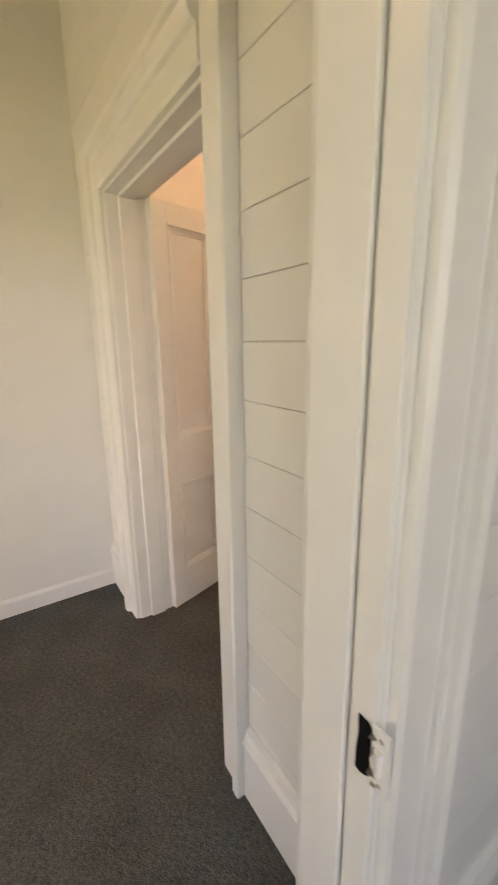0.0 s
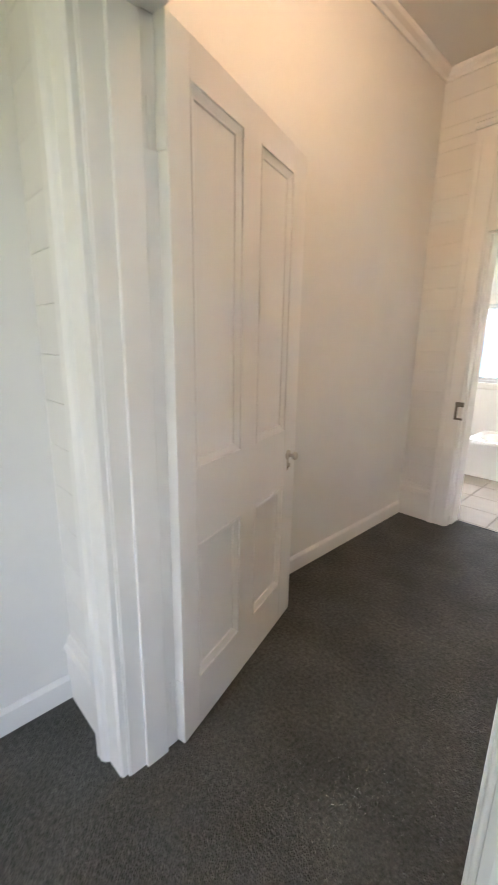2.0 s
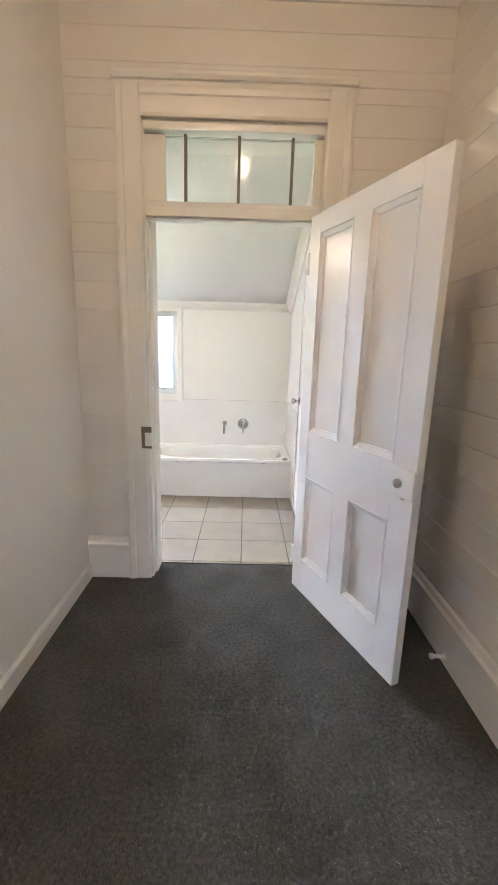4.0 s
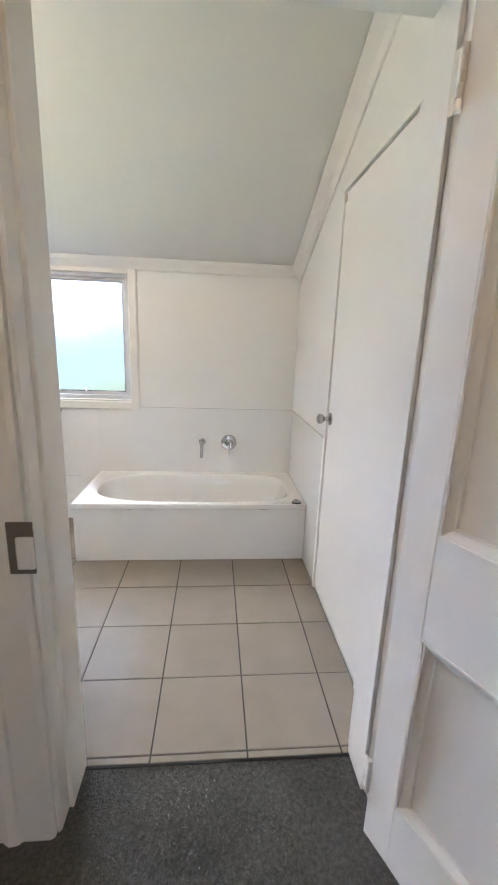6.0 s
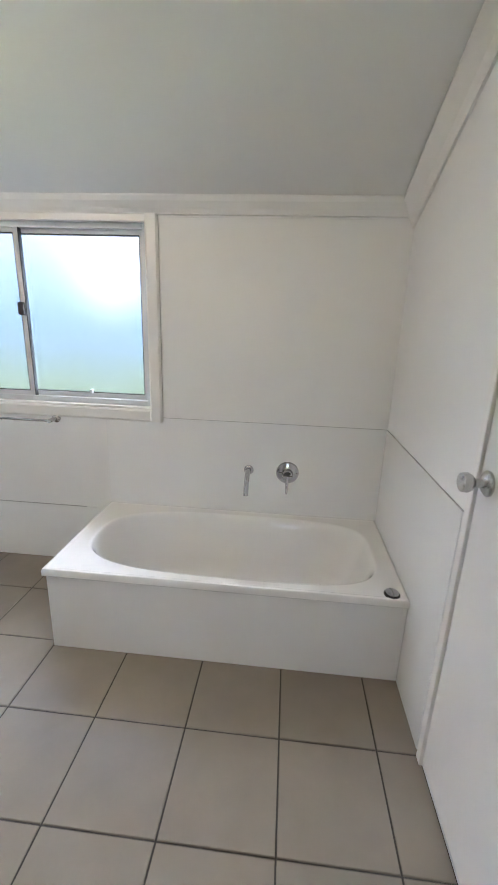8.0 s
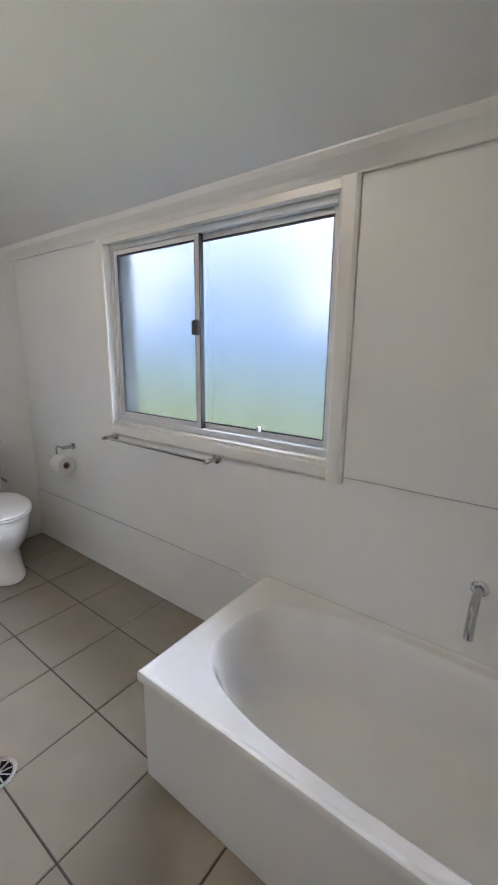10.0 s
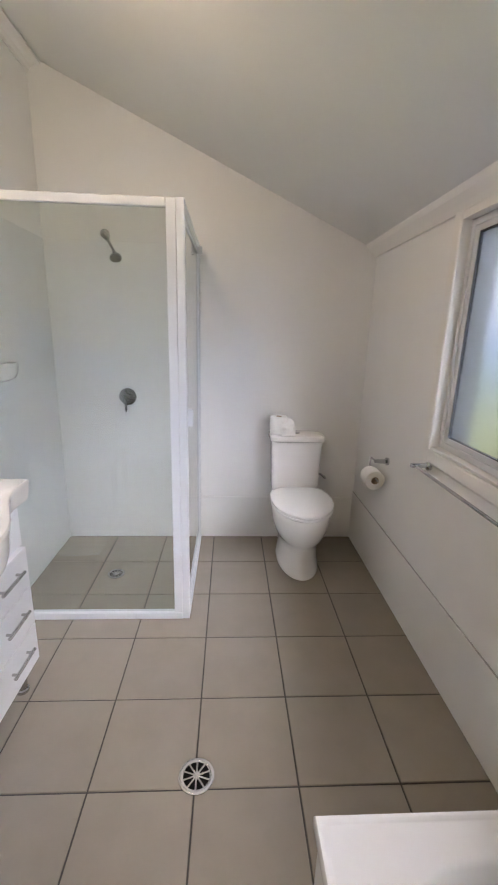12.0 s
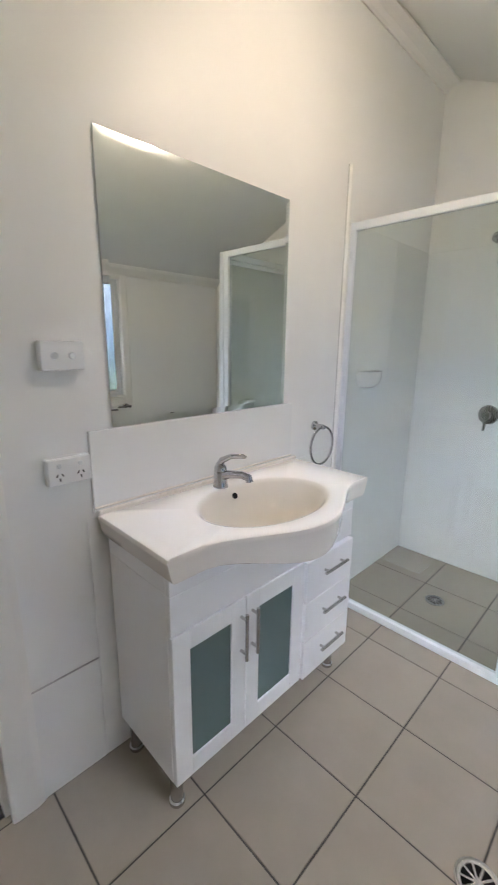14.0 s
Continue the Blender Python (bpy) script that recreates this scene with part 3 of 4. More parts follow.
# doors
def panelled_door(name, hinge, tip, knob_side, label, inset=0.055, lock=0.860):
    """A four panel door from hinge to tip on the plan, hung on its hinge edge."""
    hx, hy = hinge
    ang = math.atan2(tip[1] - hy, tip[0] - hx)
    d = tagged(new(name), label, "door", kind="structure")
    d.matrix_world = Matrix.Translation((hx, hy, 0.008)) @ Matrix.Rotation(ang, 4, "Z")
    W, H, t = 0.878, 2.098, 0.021
    us = (0.0, 0.090, 0.364, 0.480, 0.752, W)
    zs = (0.0, 0.205, 0.722, 0.978, 2.005, H)
    for u0, u1 in ((0.0, us[1]), (us[4], W)):
        part("stile", box(u0, u1, -t, t, 0, H, 0.002, 1), DOOR, d)
    for z0, z1 in ((zs[0], zs[1]), (zs[2], zs[3]), (zs[4], zs[5])):
        part("rail", box(us[1], us[4], -t + 0.0006, t - 0.0006, z0, z1), DOOR, d)
    for z0, z1 in ((zs[1], zs[2]), (zs[3], zs[4])):
        part("muntin", box(us[2], us[3], -t + 0.0006, t - 0.0006, z0, z1), DOOR, d)
        for u0, u1 in ((us[1], us[2]), (us[3], us[4])):
            p = part("panel", box(u0, u1, -0.004, 0.004, z0, z1), DOOR, d)
            bm = bmesh.new()
            for s in (-1, 1):
                rows = ((0.0, t - 0.001), (0.001, t + 0.002), (0.006, t + 0.002), (0.007, t - 0.004), (0.010, t - 0.004), (0.026, 0.0105), (0.031, 0.0100), (0.033, 0.0035))
                loft([[(u0 + i, s * v, z0 + i), (u1 - i, s * v, z0 + i), (u1 - i, s * v, z1 - i), (u0 + i, s * v, z1 - i)] for i, v in rows], False, False, bm)
            part("panel_moulding", bm, DOOR, p)
    for s in (-1, 1):
        turn = Matrix.Translation((W - inset, s * t, lock)) @ Matrix.Rotation(-s * math.pi / 2, 4, "X")
        k = part("door_knob", lathe([(0.0, 0.0), (0.024, 0.0), (0.024, 0.004), (0.010, 0.008), (0.008, 0.022), (0.016, 0.028), (0.020, 0.036), (0.018, 0.044), (0.010, 0.049), (0.0, 0.050)], turn, 24), BRASS, d, "worn nickel round knob", True)
        part("escutcheon", box(W - inset - 0.009, W - inset + 0.009, s * t, s * (t + 0.003), lock - 0.075, lock - 0.025, 0.0012, 1), BRASS, d)
        part("keyhole", box(W - inset - 0.003, W - inset + 0.003, s * (t + 0.0025), s * (t + 0.0042), lock - 0.062, lock - 0.038), DARK, d)
    if inset > 0.06:
        part("key", box(W - inset - 0.004, W - inset + 0.004, t + 0.002, t + 0.013, lock - 0.056, lock - 0.038, 0.001, 1), BRASS, d)
        part("key", box(W - inset - 0.004, W - inset + 0.004, -t - 0.013, -t - 0.002, lock - 0.056, lock - 0.038, 0.001, 1), BRASS, d)
    part("rim_lock", box(W - 0.14, W + 0.012, -knob_side * (t + 0.020), -knob_side * (t - 0.001), lock - 0.06, lock + 0.06, 0.004), TRIM, d, "painted rim lock box")
    for z in (0.20, 1.87):
        h = part("hinge", box(-0.003, 0.0006, -0.017, 0.017, z - 0.055, z + 0.055), TRIM, d)
        for k in range(5):
            z0 = z - 0.055 + k * 0.022
            part("hinge_knuckle", tube([(-0.006, -knob_side * 0.022, z0 + 0.0006), (-0.006, -knob_side * 0.022, z0 + 0.0214)], 0.0075), TRIM, h, smooth=True)
        part("hinge_leaf", box(-0.0275, -0.006, -knob_side * 0.0215, -knob_side * 0.0185, z - 0.055, z + 0.055, 0.001, 1), TRIM, h, "paint-clogged hinge leaf")
    return d


panelled_door("door_1", (0.513, -2.733), (0.256, -1.895), -1, "white enamelled four panel door standing open against the wall", 0.085)
panelled_door("door_2", (1.338, -0.258), (1.682, -1.066), 1, "white enamelled four panel bathroom door standing open", lock=0.910)

# flush cupboard door in the bathroom
closet_frame = tagged(new("door_frame_closet"), "thin white frame round the cupboard door", "door frame", kind="structure")
for y0, y1 in ((CL[0] - 0.032, CL[0]), (CL[1], CL[1] + 0.032)):
    part("frame_leg", box(X_E - 0.014, X_E, y0, y1, 0.0, 2.095, 0.003), TRIM, closet_frame)
part("frame_head", box(X_E - 0.014, X_E, CL[0] - 0.032, CL[1] + 0.032, 2.095, 2.125, 0.003), TRIM, closet_frame)
closet_door = tagged(new("door_3"), "flat white flush cupboard door, shut", "door", kind="structure")
part("leaf", box(X_E - 0.006, X_E + 0.034, CL[0] + 0.006, CL[1] - 0.005, 0.024, 2.085, 0.002, 1), DOOR, closet_door)
part("catch", box(X_E - 0.012, X_E - 0.004, CL[1] - 0.03, CL[1] - 0.008, 2.045, 2.075, 0.002, 1), BRASS, closet_door)
kn = Matrix.Translation((X_E - 0.006, 0.915, 1.02)) @ Matrix.Rotation(-math.pi / 2, 4, "Y")
part("door_knob", lathe([(0.0, 0.0), (0.033, 0.0), (0.033, 0.005), (0.026, 0.010), (0.012, 0.012), (0.011, 0.034), (0.020, 0.040), (0.026, 0.052), (0.024, 0.066), (0.012, 0.072), (0.0, 0.0725)], kn), STEEL, closet_door, "brushed steel round knob", True)

# transom light over the bathroom door
transom = tagged(new("window_2"), "glazed transom light with dark glazing bars above the door", "transom window", kind="structure")
part("head_rail", box(D2[0] - 0.001, D2[1] + 0.001, HN - 0.012, HN + 0.050, 2.100, 2.152, 0.004), TRIM, transom)
part("top_rail", box(D2[0], D2[1], HN - 0.034, HN + 0.05, 2.492, 2.530, 0.006), TRIM, transom)
part("head_bead", box(D2[0] + 0.001, D2[1] - 0.001, HN + 0.004, HN + 0.040, 2.088, 2.0985, 0.003), TRIM, transom)
part("sash_rail", box(D2[0], D2[1], HN + 0.0, HN + 0.04, 2.152, 2.176, 0.003), TRIM, transom)
for x0, x1 in ((D2[0], 0.552), (1.321, D2[1])):
    part("sash_stile", box(x0, x1, HN + 0.0, HN + 0.04, 2.176, 2.485, 0.003), TRIM, transom)
for x in (0.656, 0.934, 1.211):
    part("glazing_bar", box(x - 0.007, x + 0.007, HN + 0.004, HN + 0.036, 2.176, 2.492, 0.002, 1), BAR, transom)
for x0, x1 in ((0.552, 0.649), (0.663, 0.927), (0.941, 1.204), (1.218, 1.321)):
    p = part("pane", box(x0, x1, HN + 0.018, HN + 0.022, 2.176, 2.485), LIGHTGLASS, transom)
    p.visible_shadow = False
for x0, x1 in ((D2[0] - 0.018, D2[0]), (D2[1], D2[1] + 0.018)):
    part("transom_lining", box(x0, x1, HN + 0.001, Y_S, 2.1585, 2.50), TRIM, transom)
structure("trim_transom_head", box(D2[0], D2[1], HN + 0.05, Y_S, 2.49, 2.50), TRIM, "white lining above the transom", "lining")


# sliding window
window = tagged(new("window_1"), "white aluminium sliding window with frosted obscure glass", "window", kind="structure")
wx0, wx1, wz0, wz1 = WIN
WARC = [(0, 0), (0, 0.014), (0.008, 0.018), (0.052, 0.018), (0.064, 0.010), (0.064, 0)]
for x, s in ((wx0, -1), (wx1, 1)):
    part("casing_leg", moulding(WARC, (x, Y_N, wz0 - 0.064), (x, Y_N, 1.860), (0, -1, 0), (s, 0, 0)), TRIM, window)
part("casing_sill", moulding(WARC, (wx0, Y_N, wz0), (wx1, Y_N, wz0), (0, -1, 0), (0, 0, -1)), TRIM, window)
part("casing_head", moulding([(0, 0), (0, 0.014), (0.028, 0.014), (0.028, 0)], (wx0, Y_N, wz1), (wx1, Y_N, wz1), (0, -1, 0), (0, 0, 1)), TRIM, window)
part("window_sill", box(wx0, wx1, Y_N - 0.010, Y_N + 0.05, wz0, wz0 + 0.012, 0.003), TRIM, window)
fy0, fy1 = Y_N + 0.024, Y_N + 0.084
part("frame_side", box(wx0, wx0 + 0.024, fy0, fy1, wz0 + 0.012, wz1, 0.002, 1), ALU, window)
part("frame_side", box(wx1 - 0.024, wx1, fy0, fy1, wz0 + 0.012, wz1, 0.002, 1), ALU, window)
part("frame_top", box(wx0 + 0.024, wx1 - 0.024, fy0, fy1, wz1 - 0.026, wz1, 0.002, 1), ALU, window)
part("frame_track", box(wx0 + 0.024, wx1 - 0.024, fy0, fy1, wz0 + 0.012, wz0 + 0.040, 0.002, 1), ALU, window)
XM = -0.428
for x0, x1, yy in ((wx0 + 0.024, XM + 0.022, fy0 + 0.004), (XM - 0.022, wx1 - 0.024, fy0 + 0.030)):
    sash = part("sash", box(x0, x0 + 0.026, yy, yy + 0.022, wz0 + 0.040, wz1 - 0.026, 0.002, 1), ALU, window)
    part("sash_stile", box(x1 - 0.026, x1, yy, yy + 0.022, wz0 + 0.040, wz1 - 0.026, 0.002, 1), ALU, sash)
    part("sash_rail", box(x0 + 0.026, x1 - 0.026, yy, yy + 0.022, wz0 + 0.040, wz0 + 0.064, 0.002, 1), ALU, sash)
    part("sash_rail", box(x0 + 0.026, x1 - 0.026, yy, yy + 0.022, wz1 - 0.048, wz1 - 0.026, 0.002, 1), ALU, sash)
    g = bmesh.new()
    for a, b, c, e in ((x0 + 0.026, x0 + 0.030, wz0 + 0.064, wz1 - 0.048), (x1 - 0.030, x1 - 0.026, wz0 + 0.064, wz1 - 0.048), (x0 + 0.03, x1 - 0.03, wz0 + 0.064, wz0 + 0.068), (x0 + 0.03, x1 - 0.03, wz1 - 0.053, wz1 - 0.048)):
        box(a, b, yy + 0.003, yy + 0.019, c, e, bm=g)
    part("rubber_seal", g, SEAL, sash)
    p = part("pane", box(x0 + 0.026, x1 - 0.026, yy + 0.009, yy + 0.013, wz0 + 0.064, wz1 - 0.048), OBSCURE, sash, "frosted obscure glass")
    p.visible_shadow = False
# black strip added to darken the over-lit side face of the meeting stile
part("pile_seal", box(XM + 0.0215, XM + 0.0255, fy0 + 0.005, fy0 + 0.028, wz0 + 0.040, wz1 - 0.026), SEAL, window, "black strip covering the side of the meeting stile")
part("latch", box(XM - 0.012, XM + 0.020, fy0 - 0.014, fy0 + 0.005, 1.392, 1.456, 0.005), SEAL, window, "black plastic latch")
part("sash_clip", box(-0.098, -0.086, fy0 + 0.012, fy0 + 0.030, wz0 + 0.062, wz0 + 0.085, 0.003), ALU, window)


# bathtub
def superellipse(cx, cy, rx, ry, n_left, n_right, z, count=72):
    ring = []
    for i in range(count):
        a = 2 * math.pi * i / count
        c, s = math.cos(a), math.sin(a)
        n = n_left if c < 0 else n_right
        ring.append((cx + rx * math.copysign(abs(c) ** (2 / n), c), cy + ry * math.copysign(abs(s) ** (2 / n), s), z))
    return ring


def rounded_rect(x0, x1, y0, y1, r, z, like):
    """The rectangle's points that lie on the same rays as those of like."""
    cx, cy = (x0 + x1) / 2, (y0 + y1) / 2
    hx, hy = (x1 - x0) / 2, (y1 - y0) / 2
    lx, ly = [p[0] for p in like], [p[1] for p in like]
    mx, my = (max(lx) + min(lx)) / 2, (max(ly) + min(ly)) / 2
    sx, sy = (max(lx) - min(lx)) / 2, (max(ly) - min(ly)) / 2
    ring = []
    for p in like:
        u, v = (p[0] - mx) / sx, (p[1] - my) / sy
        k = 1 / max(abs(u), abs(v), 1e-6)
        ring.append((cx + u * k * hx, cy + v * k * hy, z))
    return ring


def bathtub():
    tub = thing("bathtub", "white acrylic bathtub with a plain white apron panel", "bathtub", at=(0.73, 1.63, 0))
    inv = Matrix.Translation((-0.73, -1.63, 0))
    x0, x1, y0, y1, zr = -0.006, X_E - 0.006, 1.288, Y_N - 0.001, 0.388
    cx, cy = 0.735, 1.628
    rim = superellipse(cx, cy, 0.652, 0.284, 2.9, 4.0, zr)
    o = lambda i, z: rounded_rect(x0 + i, x1 - i, y0 + i, y1 - i, 0, z, rim)
    loops = [o(0.004, zr - 0.032), o(0, zr - 0.028), o(0, zr - 0.006), o(0.003, zr + 0.002), o(0.007, zr + 0.004), o(0.013, zr + 0.004), o(0.018, zr + 0.001), o(0.022, zr)]
    loops += [superellipse(cx, cy, rx, ry, nl, nr, z) for rx, ry, nl, nr, z in (
        (0.666, 0.294, 2.9, 4, zr), (0.658, 0.288, 2.9, 4, zr - 0.0005), (0.653, 0.284, 2.9, 4, zr - 0.003), (0.648, 0.280, 2.9, 4, zr - 0.010), (0.638, 0.271, 2.9, 4, zr - 0.03),
        (0.618, 0.258, 2.9, 4, zr - 0.09), (0.592, 0.244, 2.9, 4, zr - 0.17), (0.560, 0.226, 3.0, 4, zr - 0.24),
        (0.525, 0.205, 3, 4, zr - 0.285), (0.470, 0.170, 3, 4, zr - 0.305), (0.30, 0.10, 3, 3, zr - 0.310), (0.05, 0.02, 2, 2, zr - 0.312))]
    part("shell", moved(loft(loops, False, True), inv), ACRYLIC, tub, smooth=True)
    part("apron", moved(box(0.004, x1, 1.300, 1.316, 0.0, zr - 0.026, 0.002, 1), inv), GLOSS, tub, "white painted apron panel")
    part("end_apron", moved(box(0.004, 0.018, 1.316, y1, 0.0, zr - 0.026, 0.002, 1), inv), GLOSS, tub)
    for x, w in ((0.335, 0.022), (1.17, 0.05)):
        part("edge_gap", moved(box(x, x + w, 1.2975, 1.302, zr - 0.036, zr - 0.031), inv), DARK, tub)
    part("waste", moved(lathe([(0.0, 0.0), (0.028, 0.0), (0.028, 0.004), (0.010, 0.006), (0.0, 0.006)], Matrix.Translation((1.20, 1.63, zr - 0.312))), inv), CHROME, tub, smooth=True)


bathtub()
plug = thing("bath_plug", "chrome bath plug resting on the tub rim", "plug", at=(1.41, 1.325, 0.389))
part("plug_cap", lathe([(0.0, 0.0), (0.022, 0.0), (0.026, 0.006), (0.026, 0.012), (0.018, 0.018), (0.0, 0.020)], sides=24), CHROME, plug, smooth=True)
part("plug_washer", lathe([(0.018, 0.0), (0.031, 0.0), (0.031, 0.004), (0.018, 0.004)], sides=24), SEAL, plug)

spout = thing("bath_spout", "chrome wall mounted bath spout above the tub", "spout", at=(0.778, Y_N, 0.635))
part("flange", lathe([(0.0, 0.0), (0.026, 0.0), (0.026, 0.006), (0.018, 0.012), (0.0, 0.012)], Matrix.Rotation(math.pi / 2, 4, "X"), 28), CHROME, spout, smooth=True)
part("pipe", tube([(0, 0, 0), (0, -0.04, 0.004)] + curve_points((0, -0.06, 0.004), (0, -0.10, 0.002), (0, -0.125, -0.03), (0, -0.135, -0.095), 12), 0.013, 18), CHROME, spout, smooth=True)


def wall_mixer(name, label, m):
    mx = thing(name, label, "mixer tap")
    mx.matrix_world = m
    part("cover_plate", lathe([(0.0, 0.0), (0.052, 0.0), (0.055, 0.004), (0.050, 0.012), (0.030, 0.018), (0.0, 0.018)]), CHROME, mx, smooth=True)
    part("body", lathe([(0.0, 0.015), (0.026, 0.015), (0.026, 0.045), (0.022, 0.058), (0.0, 0.060)]), CHROME, mx, smooth=True)
    part("lever", tube([(0, 0, 0.048), (0, -0.03, 0.060), (0, -0.075, 0.068), (0, -0.085, 0.068)], [0.010, 0.008, 0.007, 0.004], 12), CHROME, mx, smooth=True)
    return mx


wall_mixer("bath_mixer", "round chrome wall mixer with a lever above the bath", Matrix.Translation((0.985, Y_N, 0.632)) @ Matrix.Scale(1.1, 4) @ Matrix.Rotation(math.pi / 2, 4, "X"))
wall_mixer("shower_mixer", "round chrome shower mixer with a lever", Matrix.Translation((X_W + 0.006, 0.446, 0.985)) @ Matrix.Rotation(math.pi / 2, 4, "Z") @ Matrix.Rotation(math.pi / 2, 4, "X"))

# towel rail and roll holder on the window wall
rail = thing("towel_rail", "thin chrome towel rail below the window", "towel rail", at=(-0.65, Y_N, 0.86))
for x in (-0.37, 0.37):
    part("post", tube([(x, 0, 0), (x, -0.012, 0), (x, -0.02, 0), (x, -0.075, 0), (x, -0.085, 0)], [0.022, 0.022, 0.011, 0.011, 0.009], 18), CHROME, rail, smooth=True)
part("bar", tube([(-0.385, -0.068, 0), (0.385, -0.068, 0)], 0.0065), CHROME, rail, smooth=True)

holder = thing("toilet_roll_holder", "chrome toilet roll holder on the wall", "roll holder", at=(-1.47, Y_N, 0.735))
part("mount", tube([(0, 0, 0), (0, -0.010, 0), (0, -0.018, 0), (0, -0.055, 0), (0, -0.075, 0)], [0.022, 0.022, 0.012, 0.012, 0.010], 16), CHROME, holder, smooth=True)
part("arm", tube([(0.0, -0.068, 0.0), (-0.075, -0.068, 0.0), (-0.085, -0.068, -0.012), (-0.085, -0.068, -0.085), (-0.075, -0.068, -0.094), (0.055, -0.068, -0.094)], 0.005, 10), CHROME, holder, smooth=True)


def paper_roll(name, label, m, width=0.10, radius=0.055):
    r = thing(name, label, "toilet roll")
    r.matrix_world = m
    h = width / 2
    part("paper", lathe([(0.021, -h), (radius - 0.003, -h), (radius, -h + 0.004), (radius, h - 0.004), (radius - 0.003, h), (0.021, h)], sides=36), PAPER, r, smooth=True)
    part("core", lathe([(0.021, -h + 0.001), (0.0195, -h + 0.001), (0.0195, h - 0.001), (0.021, h - 0.001)], sides=24), KRAFT, r)
    return r


paper_roll("toilet_roll", "white toilet roll hanging on the chrome holder", Matrix.Translation((-1.50, Y_N - 0.068, 0.628)) @ Matrix.Rotation(math.pi / 2, 4, "Y"))
spare = paper_roll("spare_toilet_roll", "loosely unrolled white toilet roll on the cistern", Matrix.Translation((-1.905, 1.41, 0.835)), 0.115, 0.054)
sheet = bmesh.new()
for k in (0, 1):
    rows = []
    for a in range(9):
        u = a / 8
        row = []
        for b in range(7):
            v = b / 6
            fold = 0.006 * math.sin(9 * u + 5 * v) + 0.004 * math.sin(17 * v - 6 * u)
            row.append(sheet.verts.new((0.030 + 0.045 * min(1, u * 1.6) + fold + 0.002 * k, -0.015 + 0.095 * v + 0.03 * u, 0.052 - 0.11 * u ** 1.4 - 0.03 * v * u + fold)))
        rows.append(row)
    for p, q in zip(rows, rows[1:]):
        for b in range(6):
            sheet.faces.new((p[b], p[b + 1], q[b + 1], q[b]))
part("loose_sheet", sheet, PAPER, spare, "crumpled loose end of paper", True)


# toilet
def egg(cx_front, cx_back, cy, ry, z, count=44, back_n=3.2):
    mid = cx_back + (cx_front - cx_back) * 0.42
    ring = []
    for i in range(count):
        a = 2 * math.pi * i / count
        c, s = math.cos(a), math.sin(a)
        if c >= 0:
            ring.append((mid + (cx_front - mid) * c, cy + ry * s, z))
        else:
            ring.append((mid + (mid - cx_back) * math.copysign(abs(c) ** (2 / back_n), c), cy + ry * math.copysign(abs(s) ** (2 / back_n), s), z))
    return ring


def toilet():
    w = thing("toilet", "white china close-coupled toilet with the lid down", "toilet", at=(-1.65, 1.54, 0))
    inv = Matrix.Translation((1.65, -1.54, 0))
    y = 1.54
    rows = [(-1.452, -1.90, 0.128, 0.0), (-1.449, -1.90, 0.130, 0.010), (-1.456, -1.90, 0.125, 0.030), (-1.470, -1.90, 0.119, 0.09), (-1.476, -1.90, 0.117, 0.15), (-1.472, -1.90, 0.120, 0.18),
            (-1.455, -1.90, 0.134, 0.205), (-1.430, -1.90, 0.152, 0.235), (-1.410, -1.90, 0.166, 0.275), (-1.399, -1.90, 0.175, 0.32), (-1.394, -1.90, 0.180, 0.365), (-1.394, -1.90, 0.181, 0.385), (-1.398, -1.90, 0.178, 0.395), (-1.41, -1.89, 0.170, 0.398)]
    part("pan", moved(loft([egg(a, b, y, r, z) for a, b, r, z in rows]), inv), CHINA, w, smooth=True)
    part("seat", moved(loft([egg(-1.386 - i, -1.845 + i, y, 0.186 - i, z) for i, z in ((0.006, 0.399), (0.0, 0.403), (0.0, 0.412), (0.004, 0.416))]), inv), LACQUER, w, smooth=True)
    part("lid", moved(loft([egg(-1.386 - i, -1.850 + i, y, 0.187 - i, z) for i, z in ((0.005, 0.4185), (0.0, 0.422), (0.0, 0.432), (0.006, 0.438), (0.03, 0.442), (0.10, 0.4445))]), inv), LACQUER, w, smooth=True)
    for s in (-0.075, 0.075):
        part("lid_hinge", moved(tube([(-1.853, y + s - 0.02, 0.428), (-1.853, y + s + 0.02, 0.428)], 0.011), inv), LACQUER, w, smooth=True)

    def tank(i, z):
        return superellipse(-1.905 , y - 0.012, 0.088 - i, 0.165 - i * 1.2, 7, 7, z, 48)

    part("cistern", moved(loft([tank(0.022, 0.398), tank(0.012, 0.42), tank(0.010, 0.46), tank(0.002, 0.72), tank(0.0, 0.742)]), inv), CHINA, w, smooth=True)
    part("cistern_lid", moved(loft([tank(-0.004, 0.745), tank(-0.008, 0.750), tank(-0.008, 0.772), tank(-0.002, 0.780), tank(0.02, 0.784)]), inv), CHINA, w, smooth=True)
    part("flush_button", moved(lathe([(0.0, 0.0), (0.022, 0.0), (0.022, 0.005), (0.018, 0.008), (0.0, 0.008)], Matrix.Translation((-1.905, y - 0.012, 0.783))), inv), CHROME, w, smooth=True)
    part("outlet_pipe", moved(tube([(-1.80, y + 0.10, 0.19), (-1.80, y + 0.16, 0.185), (-1.86, y + 0.185, 0.18), (-1.995, y + 0.185, 0.18)], 0.045, 18), inv), CHINA, w, smooth=True)
    part("water_valve", moved(tube([(-1.992, y + 0.21, 0.46), (-1.95, y + 0.21, 0.46), (-1.93, y + 0.20, 0.47), (-1.92, y + 0.17, 0.50), (-1.92, y + 0.13, 0.50)], 0.008, 10), inv), CHROME, w, smooth=True)


toilet()


# shower screen
def shower():
    s = thing("shower_screen", "white framed glass shower screen in the corner", "shower screen", at=(-1.55, 0.45, 0))
    inv = Matrix.Translation((1.55, -0.45, 0))
